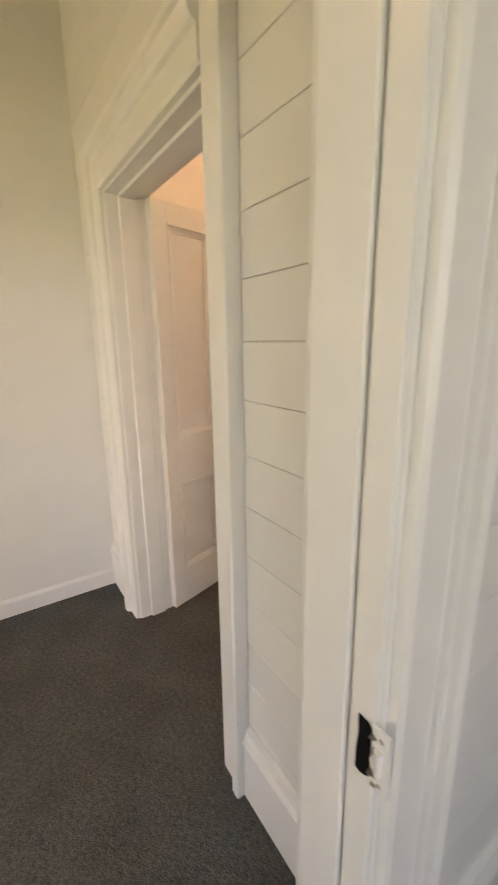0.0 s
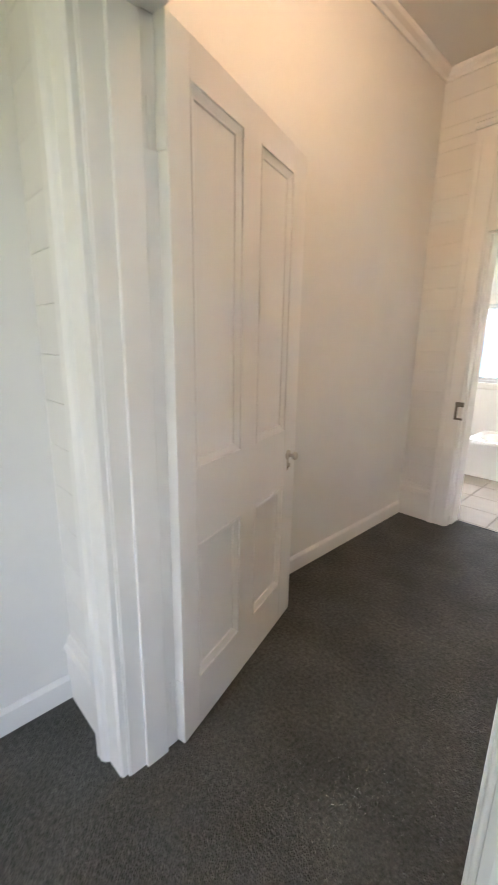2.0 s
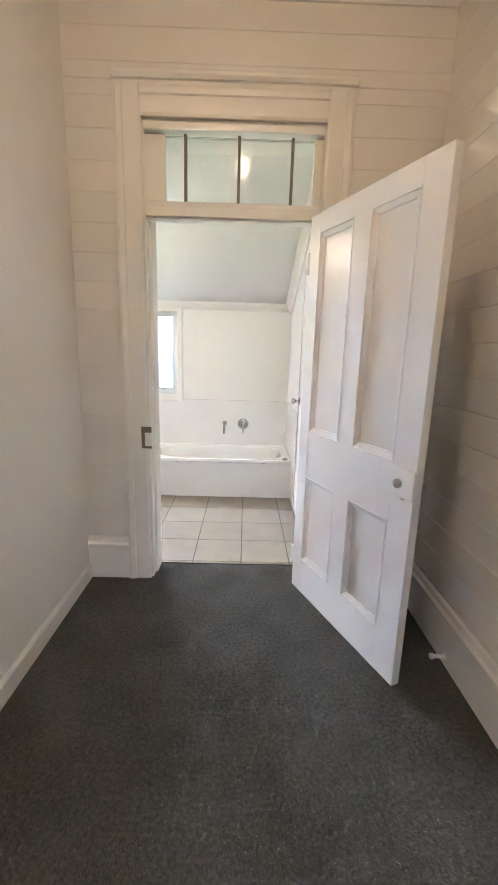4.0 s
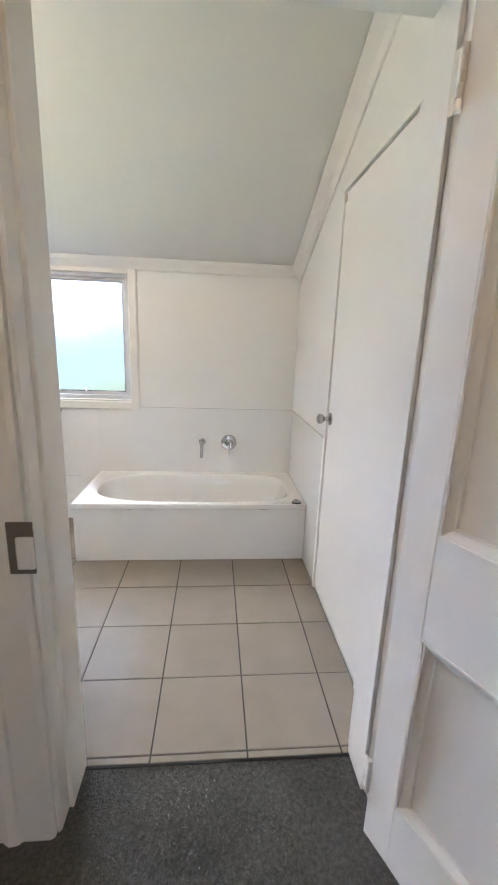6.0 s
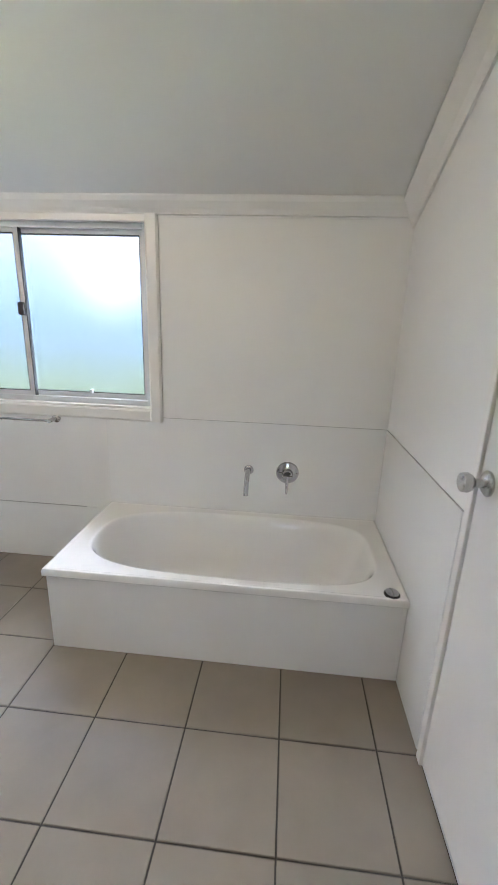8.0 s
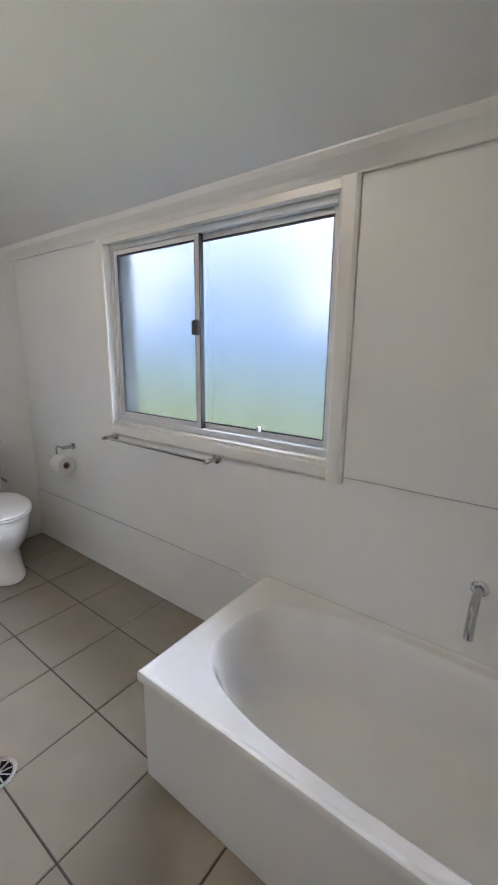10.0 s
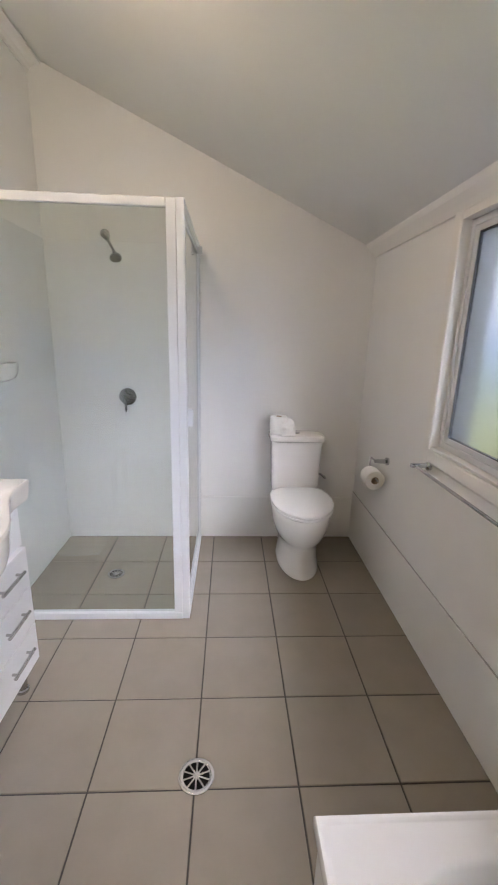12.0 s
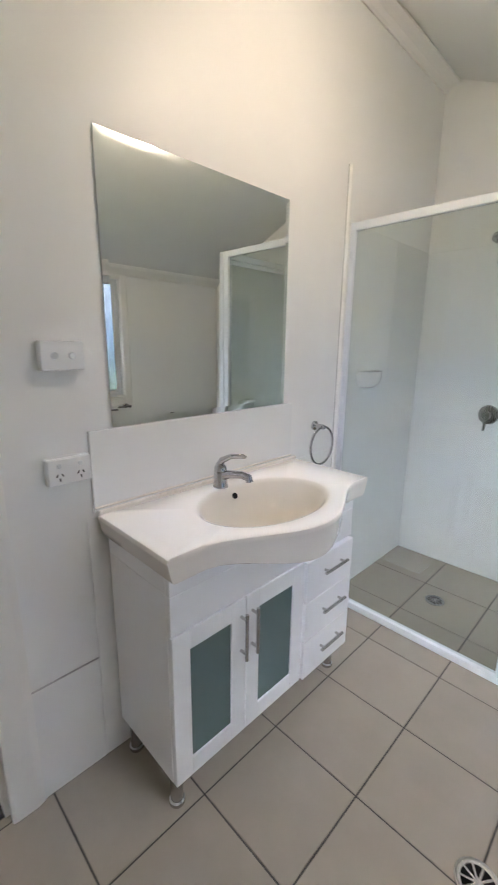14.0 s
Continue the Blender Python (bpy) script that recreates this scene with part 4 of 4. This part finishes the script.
    xf, ys, h, g = -1.155, 0.905, 1.893, Y_S + 0.006

    def bar(name, *b, be=0.003, parent=s, mat=ALU, label=""):
        return part(name, moved(box(*b, be, 2), inv), mat, parent, label)

    bar("sill_rail", xf - 0.012, xf + 0.026, g, ys - 0.03, 0.0, 0.034)
    bar("sill_rail", X_W + 0.006, xf - 0.012, ys - 0.032, ys + 0.006, 0.0, 0.034)
    bar("wall_post", xf - 0.006, xf + 0.022, g, g + 0.026, 0.034, h)
    bar("corner_post", xf - 0.014, xf + 0.022, ys - 0.07, ys - 0.0305, 0.034, h)
    bar("corner_post", xf - 0.012, xf + 0.024, ys - 0.030, ys + 0.004, 0.0, h)
    bar("top_rail", xf - 0.006, xf + 0.022, g + 0.026, ys - 0.07, h - 0.034, h)
    bar("top_rail", X_W + 0.006, xf - 0.012, ys - 0.026, ys + 0.002, h - 0.034, h)
    bar("wall_post", X_W + 0.006, X_W + 0.030, ys - 0.026, ys + 0.002, 0.034, h - 0.034)
    f = part("fixed_pane", moved(box(xf + 0.004, xf + 0.009, g + 0.026, ys - 0.07, 0.034, h - 0.034), inv), CLEAR, s, "clear fixed glass")
    f.visible_shadow = False
    d = part("door_pane", moved(box(X_W + 0.056, xf - 0.040, ys - 0.014, ys - 0.009, 0.062, h - 0.062), inv), CLEAR, s, "clear glass door")
    d.visible_shadow = False
    bar("door_stile", X_W + 0.032, X_W + 0.056, ys - 0.022, ys - 0.001, 0.038, h - 0.038)
    bar("door_stile", xf - 0.040, xf - 0.016, ys - 0.022, ys - 0.001, 0.038, h - 0.038)
    bar("door_rail", X_W + 0.056, xf - 0.040, ys - 0.022, ys - 0.001, 0.038, 0.062)
    bar("door_rail", X_W + 0.056, xf - 0.040, ys - 0.022, ys - 0.001, h - 0.062, h - 0.038)
    bar("door_handle", xf - 0.046, xf - 0.024, ys, ys + 0.026, 0.98, 1.06, be=0.005)
    bar("door_roller", X_W + 0.10, X_W + 0.13, ys + 0.001, ys + 0.022, h - 0.075, h - 0.03, be=0.006)


shower()
rose = thing("shower_rose", "chrome shower head on a wall arm", "shower head", at=(X_W, 0.36, 1.93))
part("flange", tube([(0, 0, 0), (0.006, 0, 0), (0.014, 0, 0)], [0.027, 0.027, 0.014], 20), CHROME, rose, smooth=True)
part("elbow", tube([(0.010, 0, 0), (0.040, 0.004, -0.002), (0.058, 0.014, -0.014)], [0.013, 0.014, 0.012], 16), CHROME, rose, smooth=True)
part("swivel_joint", lathe([(0.0, -0.022), (0.014, -0.020), (0.020, -0.010), (0.021, 0.006), (0.014, 0.018), (0.0, 0.020)], Matrix.Translation((0.064, 0.020, -0.022)) @ Matrix.Rotation(0.6, 4, "X"), 24), CHROME, rose, smooth=True)
part("arm", tube([(0.066, 0.024, -0.030), (0.092, 0.055, -0.080), (0.112, 0.080, -0.124)], 0.0075, 12), CHROME, rose, smooth=True)
ax = Matrix.Translation((0.110, 0.078, -0.118)) @ Vector((0.45, 0.22, -0.8)).to_track_quat("Z", "Y").to_matrix().to_4x4()
part("spray_head", lathe([(0.0, 0.0), (0.012, 0.0), (0.018, 0.008), (0.031, 0.022), (0.034, 0.034), (0.031, 0.039), (0.0, 0.039)], ax, 28), CHROME, rose, smooth=True)
part("spray_face", lathe([(0.0, 0.0385), (0.026, 0.0385), (0.026, 0.0405), (0.0, 0.0410)], ax, 28), BAR, rose, "dark spray plate")

shelf = thing("soap_shelf", "small white soap shelf on the shower wall", "soap shelf", at=(-1.36, Y_S + 0.006, 1.23))
part("tray", loft([[(0.085 * u * k, 0.085 * v * k, z) for u, v in [(math.cos(a), abs(math.sin(a))) for a in [i * math.pi / 20 for i in range(21)]]] for k, z in ((0.45, -0.085), (0.8, -0.07), (0.97, -0.04), (1.0, 0.0), (0.93, 0.0), (0.88, -0.02), (0.5, -0.03))]), CHINA, shelf, smooth=True)


def floor_grate(name, x, y, r, label):
    d = thing(name, label, "floor drain", at=(x, y, 0.0))
    part("ring", lathe([(r * 0.74, 0.0), (r, 0.0), (r, 0.003), (r * 0.95, 0.0045), (r * 0.78, 0.0045), (r * 0.74, 0.003)], sides=36), STEEL, d, smooth=True)
    part("cavity", lathe([(0.0, 0.0004), (r * 0.745, 0.0004), (r * 0.745, 0.0012), (0.0, 0.0012)]), DARK, d)
    for i in range(10):
        a = i * math.pi / 5
        part("spoke", moved(box(r * 0.16, r * 0.755, -0.0028, 0.0028, 0.0012, 0.004), Matrix.Rotation(a, 4, "Z")), STEEL, d)
    part("hub", lathe([(0.0, 0.0012), (r * 0.2, 0.0012), (r * 0.2, 0.0042), (0.0, 0.0046)], sides=20), STEEL, d)


floor_grate("floor_drain", -0.372, 1.003, 0.058, "round stainless steel floor waste grate in the tiles")
floor_grate("shower_drain", -1.53, 0.44, 0.050, "round stainless steel grate in the shower floor")


# vanity
def vanity_outline(count=60):
    x0, x1, yb, yf, bulge = -0.790, 0.127, 0.008, 0.372, 0.135
    pts = [(x1, yb), (x1, yf)]
    for i in range(1, count):
        f = i / count
        x = x1 + (x0 - x1) * f
        k = max(0.0, min(1.0, (f - 0.10) / 0.80))
        pts.append((x, yf + bulge * (0.5 - 0.5 * math.cos(2 * math.pi * k)) ** 0.85))
    return pts + [(x0, yf), (x0, yb)]


def on_ray(poly, cx, cy, a):
    dx, dy = math.cos(a), math.sin(a)
    best = None
    for (x0, y0), (x1, y1) in zip(poly, poly[1:] + poly[:1]):
        ex, ey = x1 - x0, y1 - y0
        den = dx * ey - dy * ex
        if abs(den) < 1e-12:
            continue
        t = ((x0 - cx) * ey - (y0 - cy) * ex) / den
        u = ((x0 - cx) * dy - (y0 - cy) * dx) / den
        if t > 0 and -1e-9 <= u <= 1 + 1e-9 and (best is None or t < best):
            best = t
    return cx + dx * best, cy + dy * best


def vanity():
    v = thing("vanity_cabinet", "white lacquered vanity cabinet with frosted doors and drawers", "vanity cabinet", at=(-0.33, 0.17, 0))
    inv = Matrix.Translation((0.33, -0.17, 0))
    x0, x1, yf, zb, zt = -0.765, 0.100, 0.335, 0.118, 0.735

    def bx(name, *b, be=0.002, mat=LACQUER, parent=v, label=""):
        return part(name, moved(box(*b, be, 2), inv), mat, parent, label)

    bx("carcass", x0, x1, 0.010, yf - 0.020, zb, zt)
    for a, b in ((x0, x0 + 0.016), (x1 - 0.016, x1)):
        bx("side_panel", a, b, 0.010, yf - 0.021, zt + 0.0005, 0.800)
    bx("fascia_end", x0, x0 + 0.215, yf - 0.020, yf - 0.002, zt + 0.0005, 0.800)
    bx("fascia_end", x1 - 0.225, x1, yf - 0.020, yf - 0.002, zt + 0.0005, 0.800)
    bx("fascia", x0, x1, yf - 0.020, yf - 0.002, 0.618, zt)
    xa, xb = -0.172, -0.462

    def cab_door(d0, d1, handle_x):
        z0, z1 = zb, 0.614
        fr = 0.058
        d = bx("cabinet_door", d0, d0 - fr, yf - 0.019, yf, z0, z1)
        bx("door_stile", d1 + fr, d1, yf - 0.019, yf, z0, z1, parent=d)
        bx("door_rail", d0 - fr, d1 + fr, yf - 0.019, yf, z0, z0 + 0.062, parent=d)
        bx("door_rail", d0 - fr, d1 + fr, yf - 0.019, yf, z1 - 0.062, z1, parent=d)
        bx("glass_panel", d0 - fr, d1 + fr, yf - 0.012, yf - 0.007, z0 + 0.062, z1 - 0.062, be=0.0, mat=FROST, parent=d, label="dark green frosted glass")
        part("handle", moved(tube([(handle_x, yf + 0.026, 0.415), (handle_x, yf + 0.026, 0.575)], 0.006), inv), STEEL, d, "brushed steel bar handle", True)
        for z in (0.435, 0.555):
            part("handle_post", moved(tube([(handle_x, yf - 0.001, z), (handle_x, yf + 0.026, z)], 0.005, 10), inv), STEEL, d, smooth=True)

    cab_door(x1 - 0.001, xa + 0.0015, xa + 0.022)
    cab_door(xa - 0.0015, xb + 0.0015, xa - 0.026)
    for i in range(3):
        z0 = zb + i * 0.1655
        d = bx("drawer", xb - 0.005, x0 + 0.001, yf - 0.016, yf + 0.010, z0, z0 + 0.1610)
        zc = z0 + 0.095
        part("handle", moved(tube([(-0.555, yf + 0.030, zc), (-0.700, yf + 0.030, zc)], 0.006), inv), STEEL, d, "brushed steel bar handle", True)
        for x in (-0.575, -0.680):
            part("handle_post", moved(tube([(x, yf + 0.002, zc), (x, yf + 0.030, zc)], 0.005, 10), inv), STEEL, d, smooth=True)
    for x in (x0 + 0.05, x1 - 0.028):
        for y in (0.05, yf - 0.045):
            part("leg", moved(lathe([(0.0, 0.0), (0.024, 0.0), (0.024, 0.012), (0.019, 0.016), (0.019, zb)], Matrix.Translation((x, y, 0)), 20), inv), STEEL, v, smooth=True)

    top = thing("vanity_basin", "cream white moulded basin top with a bowed front", "basin", at=(-0.33, 0.2, 0.80))
    inv2 = Matrix.Translation((0.33, -0.2, -0.80))
    poly = vanity_outline()
    cx, cy = -0.335, 0.265
    angles = sorted([2 * math.pi * i / 110 for i in range(110)] + [math.atan2(y - cy, x - cx) % (2 * math.pi) for x, y in (poly[0], poly[1], poly[-2], poly[-1])])
    outer = [on_ray(poly, cx, cy, a) for a in angles]

    def shrink(d, z):
        ring = []
        for (x, y), a in zip(outer, angles):
            r = math.hypot(x - cx, y - cy)
            k = (r - d) / r
            ring.append((cx + (x - cx) * k, cy + (y - cy) * k, z))
        return ring

    def bowl(rx, ry, z):
        return [(cx + rx * math.cos(a), cy + ry * math.sin(a) - 0.01, z) for a in angles]

    zt2 = 0.868
    def skirt(d, lift):
        return [(x, y, 0.803 + lift - 0.046 * max(0.0, min(1.0, (o[1] - 0.372) / 0.135))) for (x, y, z), o in zip(shrink(d, 0), outer)]

    loops = [bowl(0.06, 0.05, 0.7365), bowl(0.225, 0.155, 0.7365), skirt(0.060, -0.008), skirt(0.024, -0.010), skirt(0.015, -0.004), skirt(0.008, 0.018), shrink(0.002, zt2 - 0.018), shrink(0.0, zt2 - 0.012), shrink(0.003, zt2 - 0.003), shrink(0.010, zt2),
             bowl(0.262, 0.182, zt2 - 0.001), bowl(0.252, 0.174, zt2 - 0.004), bowl(0.240, 0.164, zt2 - 0.016), bowl(0.215, 0.146, zt2 - 0.055), bowl(0.175, 0.118, zt2 - 0.095),
             bowl(0.115, 0.078, zt2 - 0.117), bowl(0.03, 0.025, zt2 - 0.124)]
    part("basin_top", moved(loft(loops), inv2), BASIN, top, smooth=True)
    part("waste", moved(lathe([(0.0, 0.0), (0.026, 0.0), (0.026, 0.004), (0.0, 0.006)], Matrix.Translation((cx, cy - 0.01, zt2 - 0.123))), inv2), CHROME, top, smooth=True)
    part("overflow", moved(lathe([(0.0, 0.0), (0.011, 0.0), (0.011, 0.002), (0.0, 0.002)], Matrix.Translation((cx, 0.105, zt2 - 0.035)) @ Matrix.Rotation(-math.pi / 2 + 0.5, 4, "X")), inv2), DARK, top)
    part("upstand", moved(box(-0.788, 0.125, 0.0085, 0.020, zt2 - 0.006, zt2 + 0.014, 0.005), inv2), BASIN, top)


vanity()
tap = thing("basin_mixer", "chrome single lever basin mixer tap", "mixer tap", at=(-0.300, 0.068, 0.867))
part("body", lathe([(0.0, 0.0), (0.027, 0.0), (0.027, 0.006), (0.024, 0.012), (0.023, 0.060), (0.021, 0.075), (0.012, 0.084), (0.0, 0.085)]), CHROME, tap, smooth=True)
part("spout", tube([(0, 0.0, 0.040), (-0.012, 0.040, 0.052), (-0.024, 0.085, 0.058), (-0.031, 0.110, 0.052), (-0.032, 0.113, 0.038)], [0.019, 0.015, 0.013, 0.014, 0.013], 16), CHROME, tap, smooth=True)
part("lever", tube([(0.0, -0.006, 0.078), (0.0, 0.01, 0.100), (-0.012, 0.045, 0.118), (-0.025, 0.090, 0.124), (-0.028, 0.10, 0.123)], [0.014, 0.012, 0.009, 0.008, 0.004], 12), CHROME, tap, smooth=True)

splash = thing("splashback", "gloss white splashback panel above the basin", "splashback", at=(-0.315, Y_S + 0.003, 1.0))
part("sheet", box(-0.445, 0.447, -0.003, 0.005, -0.126, 0.118, 0.0015, 1), GLOSS, splash)
part("sealant_bead", tube([(-0.445, 0.006, -0.112), (0.447, 0.006, -0.112)], 0.004, 8), BASIN, splash, "cream sealant line", True)
part("edge_joint", box(0.447, 0.4495, -0.003, 0.003, -0.126, 0.118), JOINT, splash)

mirror = thing("wall_mirror", "frameless wall mirror with polished edges above the vanity", "mirror", at=(-0.322, Y_S + 0.001, 1.505))


def bevel_mirror():
    a, b = 0.382, 0.385
    rows = ((0.0, 0.0), (0.0, 0.0045), (0.020, 0.0058))
    return loft([[(-a + i, y, -b + i), (a - i, y, -b + i), (a - i, y, b - i), (-a + i, y, b - i)] for i, y in rows])


part("silvered_glass", bevel_mirror(), MIRROR, mirror)
part("backing", box(-0.379, 0.379, -0.001, 0.0002, -0.382, 0.382), DARK, mirror)

ring = thing("towel_ring", "chrome towel ring on the wall beside the mirror", "towel ring", at=(-0.935, Y_S, 0.995))
part("mount", tube([(0, 0, 0), (0, 0.010, 0), (0, 0.018, 0), (0, 0.055, 0), (0, 0.062, 0)], [0.022, 0.022, 0.012, 0.012, 0.008], 18), CHROME, ring, smooth=True)
part("hoop", tube([(0.086 * math.sin(a), 0.05 + 0.0 * a, -0.088 + 0.088 * math.cos(a)) for a in [2 * math.pi * i / 40 for i in range(41)]], 0.0055, 10), CHROME, ring, smooth=True)


def wall_plate(name, label, category, x, z, w, h, depth):
    p = thing(name, label, category, at=(x, Y_S, z))
    part("mounting_block", box(-w / 2, w / 2, 0.0, depth, -h / 2, h / 2, 0.004), LACQUER, p)
    part("face_plate", box(-w / 2 + 0.001, w / 2 - 0.001, depth - 0.001, depth + 0.008, -h / 2 + 0.001, h / 2 - 0.001, 0.003), LACQUER, p)
    return p


sw = wall_plate("light_switch", "white double light switch on a mounting block", "light switch", 0.190, 1.327, 0.112, 0.074, 0.020)
for x in (-0.022, 0.022):
    part("rocker_dolly", lathe([(0.0, 0.0), (0.009, 0.0), (0.009, 0.004), (0.007, 0.0065), (0.0, 0.007)], Matrix.Translation((x, 0.027, 0.0)) @ Matrix.Rotation(-math.pi / 2, 4, "X"), 18), ALU, sw, smooth=True)
gpo = wall_plate("power_point", "white double power point with two switches", "power point", 0.200, 1.024, 0.116, 0.074, 0.022)
for x in (-0.028, 0.028):
    part("rocker", box(x - 0.006, x + 0.006, 0.029, 0.034, 0.012, 0.024, 0.002, 1), ALU, gpo)
    for dx, dz, r in ((-0.007, -0.008, 0.5), (0.007, -0.008, -0.5), (0.0, -0.020, 0.0)):
        part("socket_slot", moved(box(-0.0014, 0.0014, 0.0290, 0.0312, -0.0045, 0.0045), Matrix.Translation((x + dx, 0, dz)) @ Matrix.Rotation(r, 4, "Y")), DARK, gpo)

# strike plates, door stopper
sp = thing("strike_plate", "paint chipped metal strike plate on the door lining", "strike plate", at=(2.152, D3[1] - 0.009, 0.885))
part("plate", box(0.004, 0.036, -0.004, 0.001, -0.056, 0.056, 0.001, 1), TRIM, sp)
ragged = ((-0.023, -0.050), (-0.012, -0.052), (0.001, -0.046), (0.004, -0.030), (0.000, -0.012), (0.006, 0.002), (0.003, 0.020), (0.005, 0.038), (-0.004, 0.048), (-0.022, 0.050), (-0.020, 0.020), (-0.023, -0.010))
part("latch_hole", loft([[(x, y, z) for x, z in ragged] for y in (-0.003, -0.0005)]), DARK, sp, "dark splintered latch hole")
for x, z, k in ((0.009, -0.030, 0.010), (0.013, 0.012, 0.008), (0.007, 0.034, 0.007), (0.012, -0.048, 0.006)):
    part("chipped_patch", loft([[(x - k, y, z - k), (x + k * 0.7, y, z - k * 0.4), (x + k, y, z + k * 0.5), (x - k * 0.3, y, z + k)] for y in (-0.0045, -0.0038)]), BRASS, sp, "bare metal where the paint has chipped")
part("lip", tube([(0.020, -0.006, -0.018), (0.020, -0.006, 0.022)], 0.007, 12), TRIM, sp, smooth=True)
for z in (-0.040, 0.040):
    part("screw", lathe([(0.0, 0.0), (0.004, 0.0), (0.003, 0.0015), (0.0, 0.0016)], Matrix.Translation((0.022, -0.004, z)) @ Matrix.Rotation(math.pi / 2, 4, "X"), 12), BRASS, sp)
kp = thing("lock_keep", "worn brass lock keep on the bathroom door casing", "strike plate", at=(D2[0] - 0.018, HN - 0.022, 0.908))
part("recess_plate", box(-0.032, 0.027, -0.004, 0.0, -0.066, 0.064, 0.001, 1), BAR, kp, "dark worn metal backing")
part("keep_box", box(-0.010, 0.0285, -0.014, -0.0035, -0.050, 0.030, 0.003), TRIM, kp)
ds = thing("door_stopper", "white door stopper fixed to the skirting board", "door stopper", at=(HR - 0.022, -0.93, 0.045))
part("stem", tube([(0, 0, 0), (-0.006, 0, 0), (-0.010, 0, 0), (-0.055, 0, 0)], [0.016, 0.016, 0.009, 0.009], 14), TRIM, ds, smooth=True)
part("buffer", tube([(-0.053, 0, 0), (-0.056, 0, 0), (-0.070, 0, 0), (-0.073, 0, 0)], [0.012, 0.014, 0.014, 0.010], 14), LACQUER, ds, smooth=True)


# lamps
def globe_lamp(name, x, y, label, mat):
    p = thing(name, label, "ceiling lamp", at=(x, y, TOP))
    part("ceiling_rose", lathe([(0.0, 0.0), (0.05, 0.0), (0.05, -0.012), (0.02, -0.03), (0.0, -0.03)]), LACQUER, p, smooth=True)
    part("globe", lathe([(0.0, -0.170), (0.028, -0.165), (0.052, -0.148), (0.066, -0.118), (0.066, -0.085), (0.052, -0.048), (0.03, -0.024), (0.0, -0.022)]), mat, p, "glowing opal globe", True)


globe_lamp("hall_lamp", 0.92, -1.88, "warm opal globe lamp close under the hall ceiling", WARM)
# the second globe is out of view, added to warm the front hall
globe_lamp("front_hall_fill", 1.0, -4.60, "unseen warm globe lamp added under the front hall ceiling", WARM_FRONT)
dome = thing("ceiling_lamp", "round opal globe lamp under the sloping bathroom ceiling", "ceiling lamp", at=(-0.55, 0.64, ceil_z(0.64)))
# unseen base, widened to keep the globe's glow off the ceiling
part("base", lathe([(0.0, 0.03), (0.088, 0.03), (0.088, -0.068), (0.082, -0.078), (0.0, -0.078)]), LACQUER, dome, smooth=True)
part("globe", lathe([(0.0, -0.185), (0.04, -0.179), (0.068, -0.160), (0.080, -0.128), (0.076, -0.092), (0.055, -0.062), (0.03, -0.050), (0.0, -0.048)]), WARM_BATH, dome, "glowing opal globe", True)


# upright glowing panel of lawn and sky behind the frosted panes; lights the room
structure("backdrop", box(-8.0, 7.0, 4.6, 4.65, -0.6, 6.4), OUTLOOK_SKY, "glowing backdrop painted as sunlit lawn and pale cloudy sky, lighting the bathroom", "outlook")

# boards of the hall walls
PITCH, START = 0.147, 0.003
board_meshes = {}


def boards(wall, axis, face, out, runs):
    """Horizontal boards on a wall face; runs: (a, b, z from, z to)."""
    for a, b, za, zb in runs:
        k = 0
        while START + k * PITCH < zb:
            z0, z1 = max(START + k * PITCH, za), min(START + (k + 1) * PITCH, zb)
            k += 1
            if z1 - z0 < 0.02:
                continue
            key = (axis, round(b - a, 4), round(z1 - z0, 4), out)
            if key not in board_meshes:
                e = 0.0008
                ring = [(0, e), (0.011, e), (0.0125, 0.003), (0.0125, z1 - z0 - 0.003), (0.011, z1 - z0 - e), (0, z1 - z0 - e)]
                L = b - a
                bm = loft([[(u, out * v, w) if axis == "y" else (out * v, u, w) for v, w in ring] for u in (0.0, L)])
                board_meshes[key] = mesh_of("board", bm, BOARD)
            piece("board", board_meshes[key], wall, (a, face, z0) if axis == "y" else (face, a, z0))


obs = bpy.data.objects
w = ARCH[-1][0] + RV - 0.002
boards(obs["wall_hall_north"], "y", HN + 0.012, -1, [(HL, D2[0] - w, 0.25, 2.72), (D2[1] + w, HR, 0.25, 2.72), (HL, HR, 2.72, TOP)])
boards(obs["wall_cross"], "y", MA + 0.012, -1, [(HL, D1[0] - w, 0.25, 2.235), (D1[1] + w, HR, 0.25, 2.235), (HL, HR, 2.235, TOP)])
boards(obs["wall_hall_right"], "x", HR + 0.012, -1, [(MB, HN, 0.25, TOP), (D3[1] + w, MA, 0.25, TOP)])
boards(obs["wall_hall_right"], "x", 2.148, 1, [(D3[1] + w, -0.2, 0.25, TOP)])


# bathroom tiles
def tiles():
    full = None
    g = 0.0026
    k0, k1 = math.floor((X_W - 0.001) / T), math.ceil(X_E / T)
    for i in range(k0, k1 + 1):
        for j in range(-1, 7):
            a, b = max(i * T, X_W) + g, min((i + 1) * T, X_E) - g
            c, d = max(j * T, -0.029) + g, min((j + 1) * T, Y_N) - g
            if b - a < 0.012 or d - c < 0.012:
                continue
            whole = abs(b - a - T + 2 * g) < 1e-6 and abs(d - c - T + 2 * g) < 1e-6
            if whole and full:
                me = full
            else:
                e = 0.0022
                me = mesh_of("tile", loft([[(x, y, z) for x, y in ((q, q), (b - a - q, q), (b - a - q, d - c - q), (q, d - c - q))] for q, z in ((0, -0.010), (0, -e), (e * 0.4, -e * 0.3), (e, 0))]), TILE)
                if whole:
                    full = me
            piece("tile", me, floor_bath, (a, c, 0))


tiles()
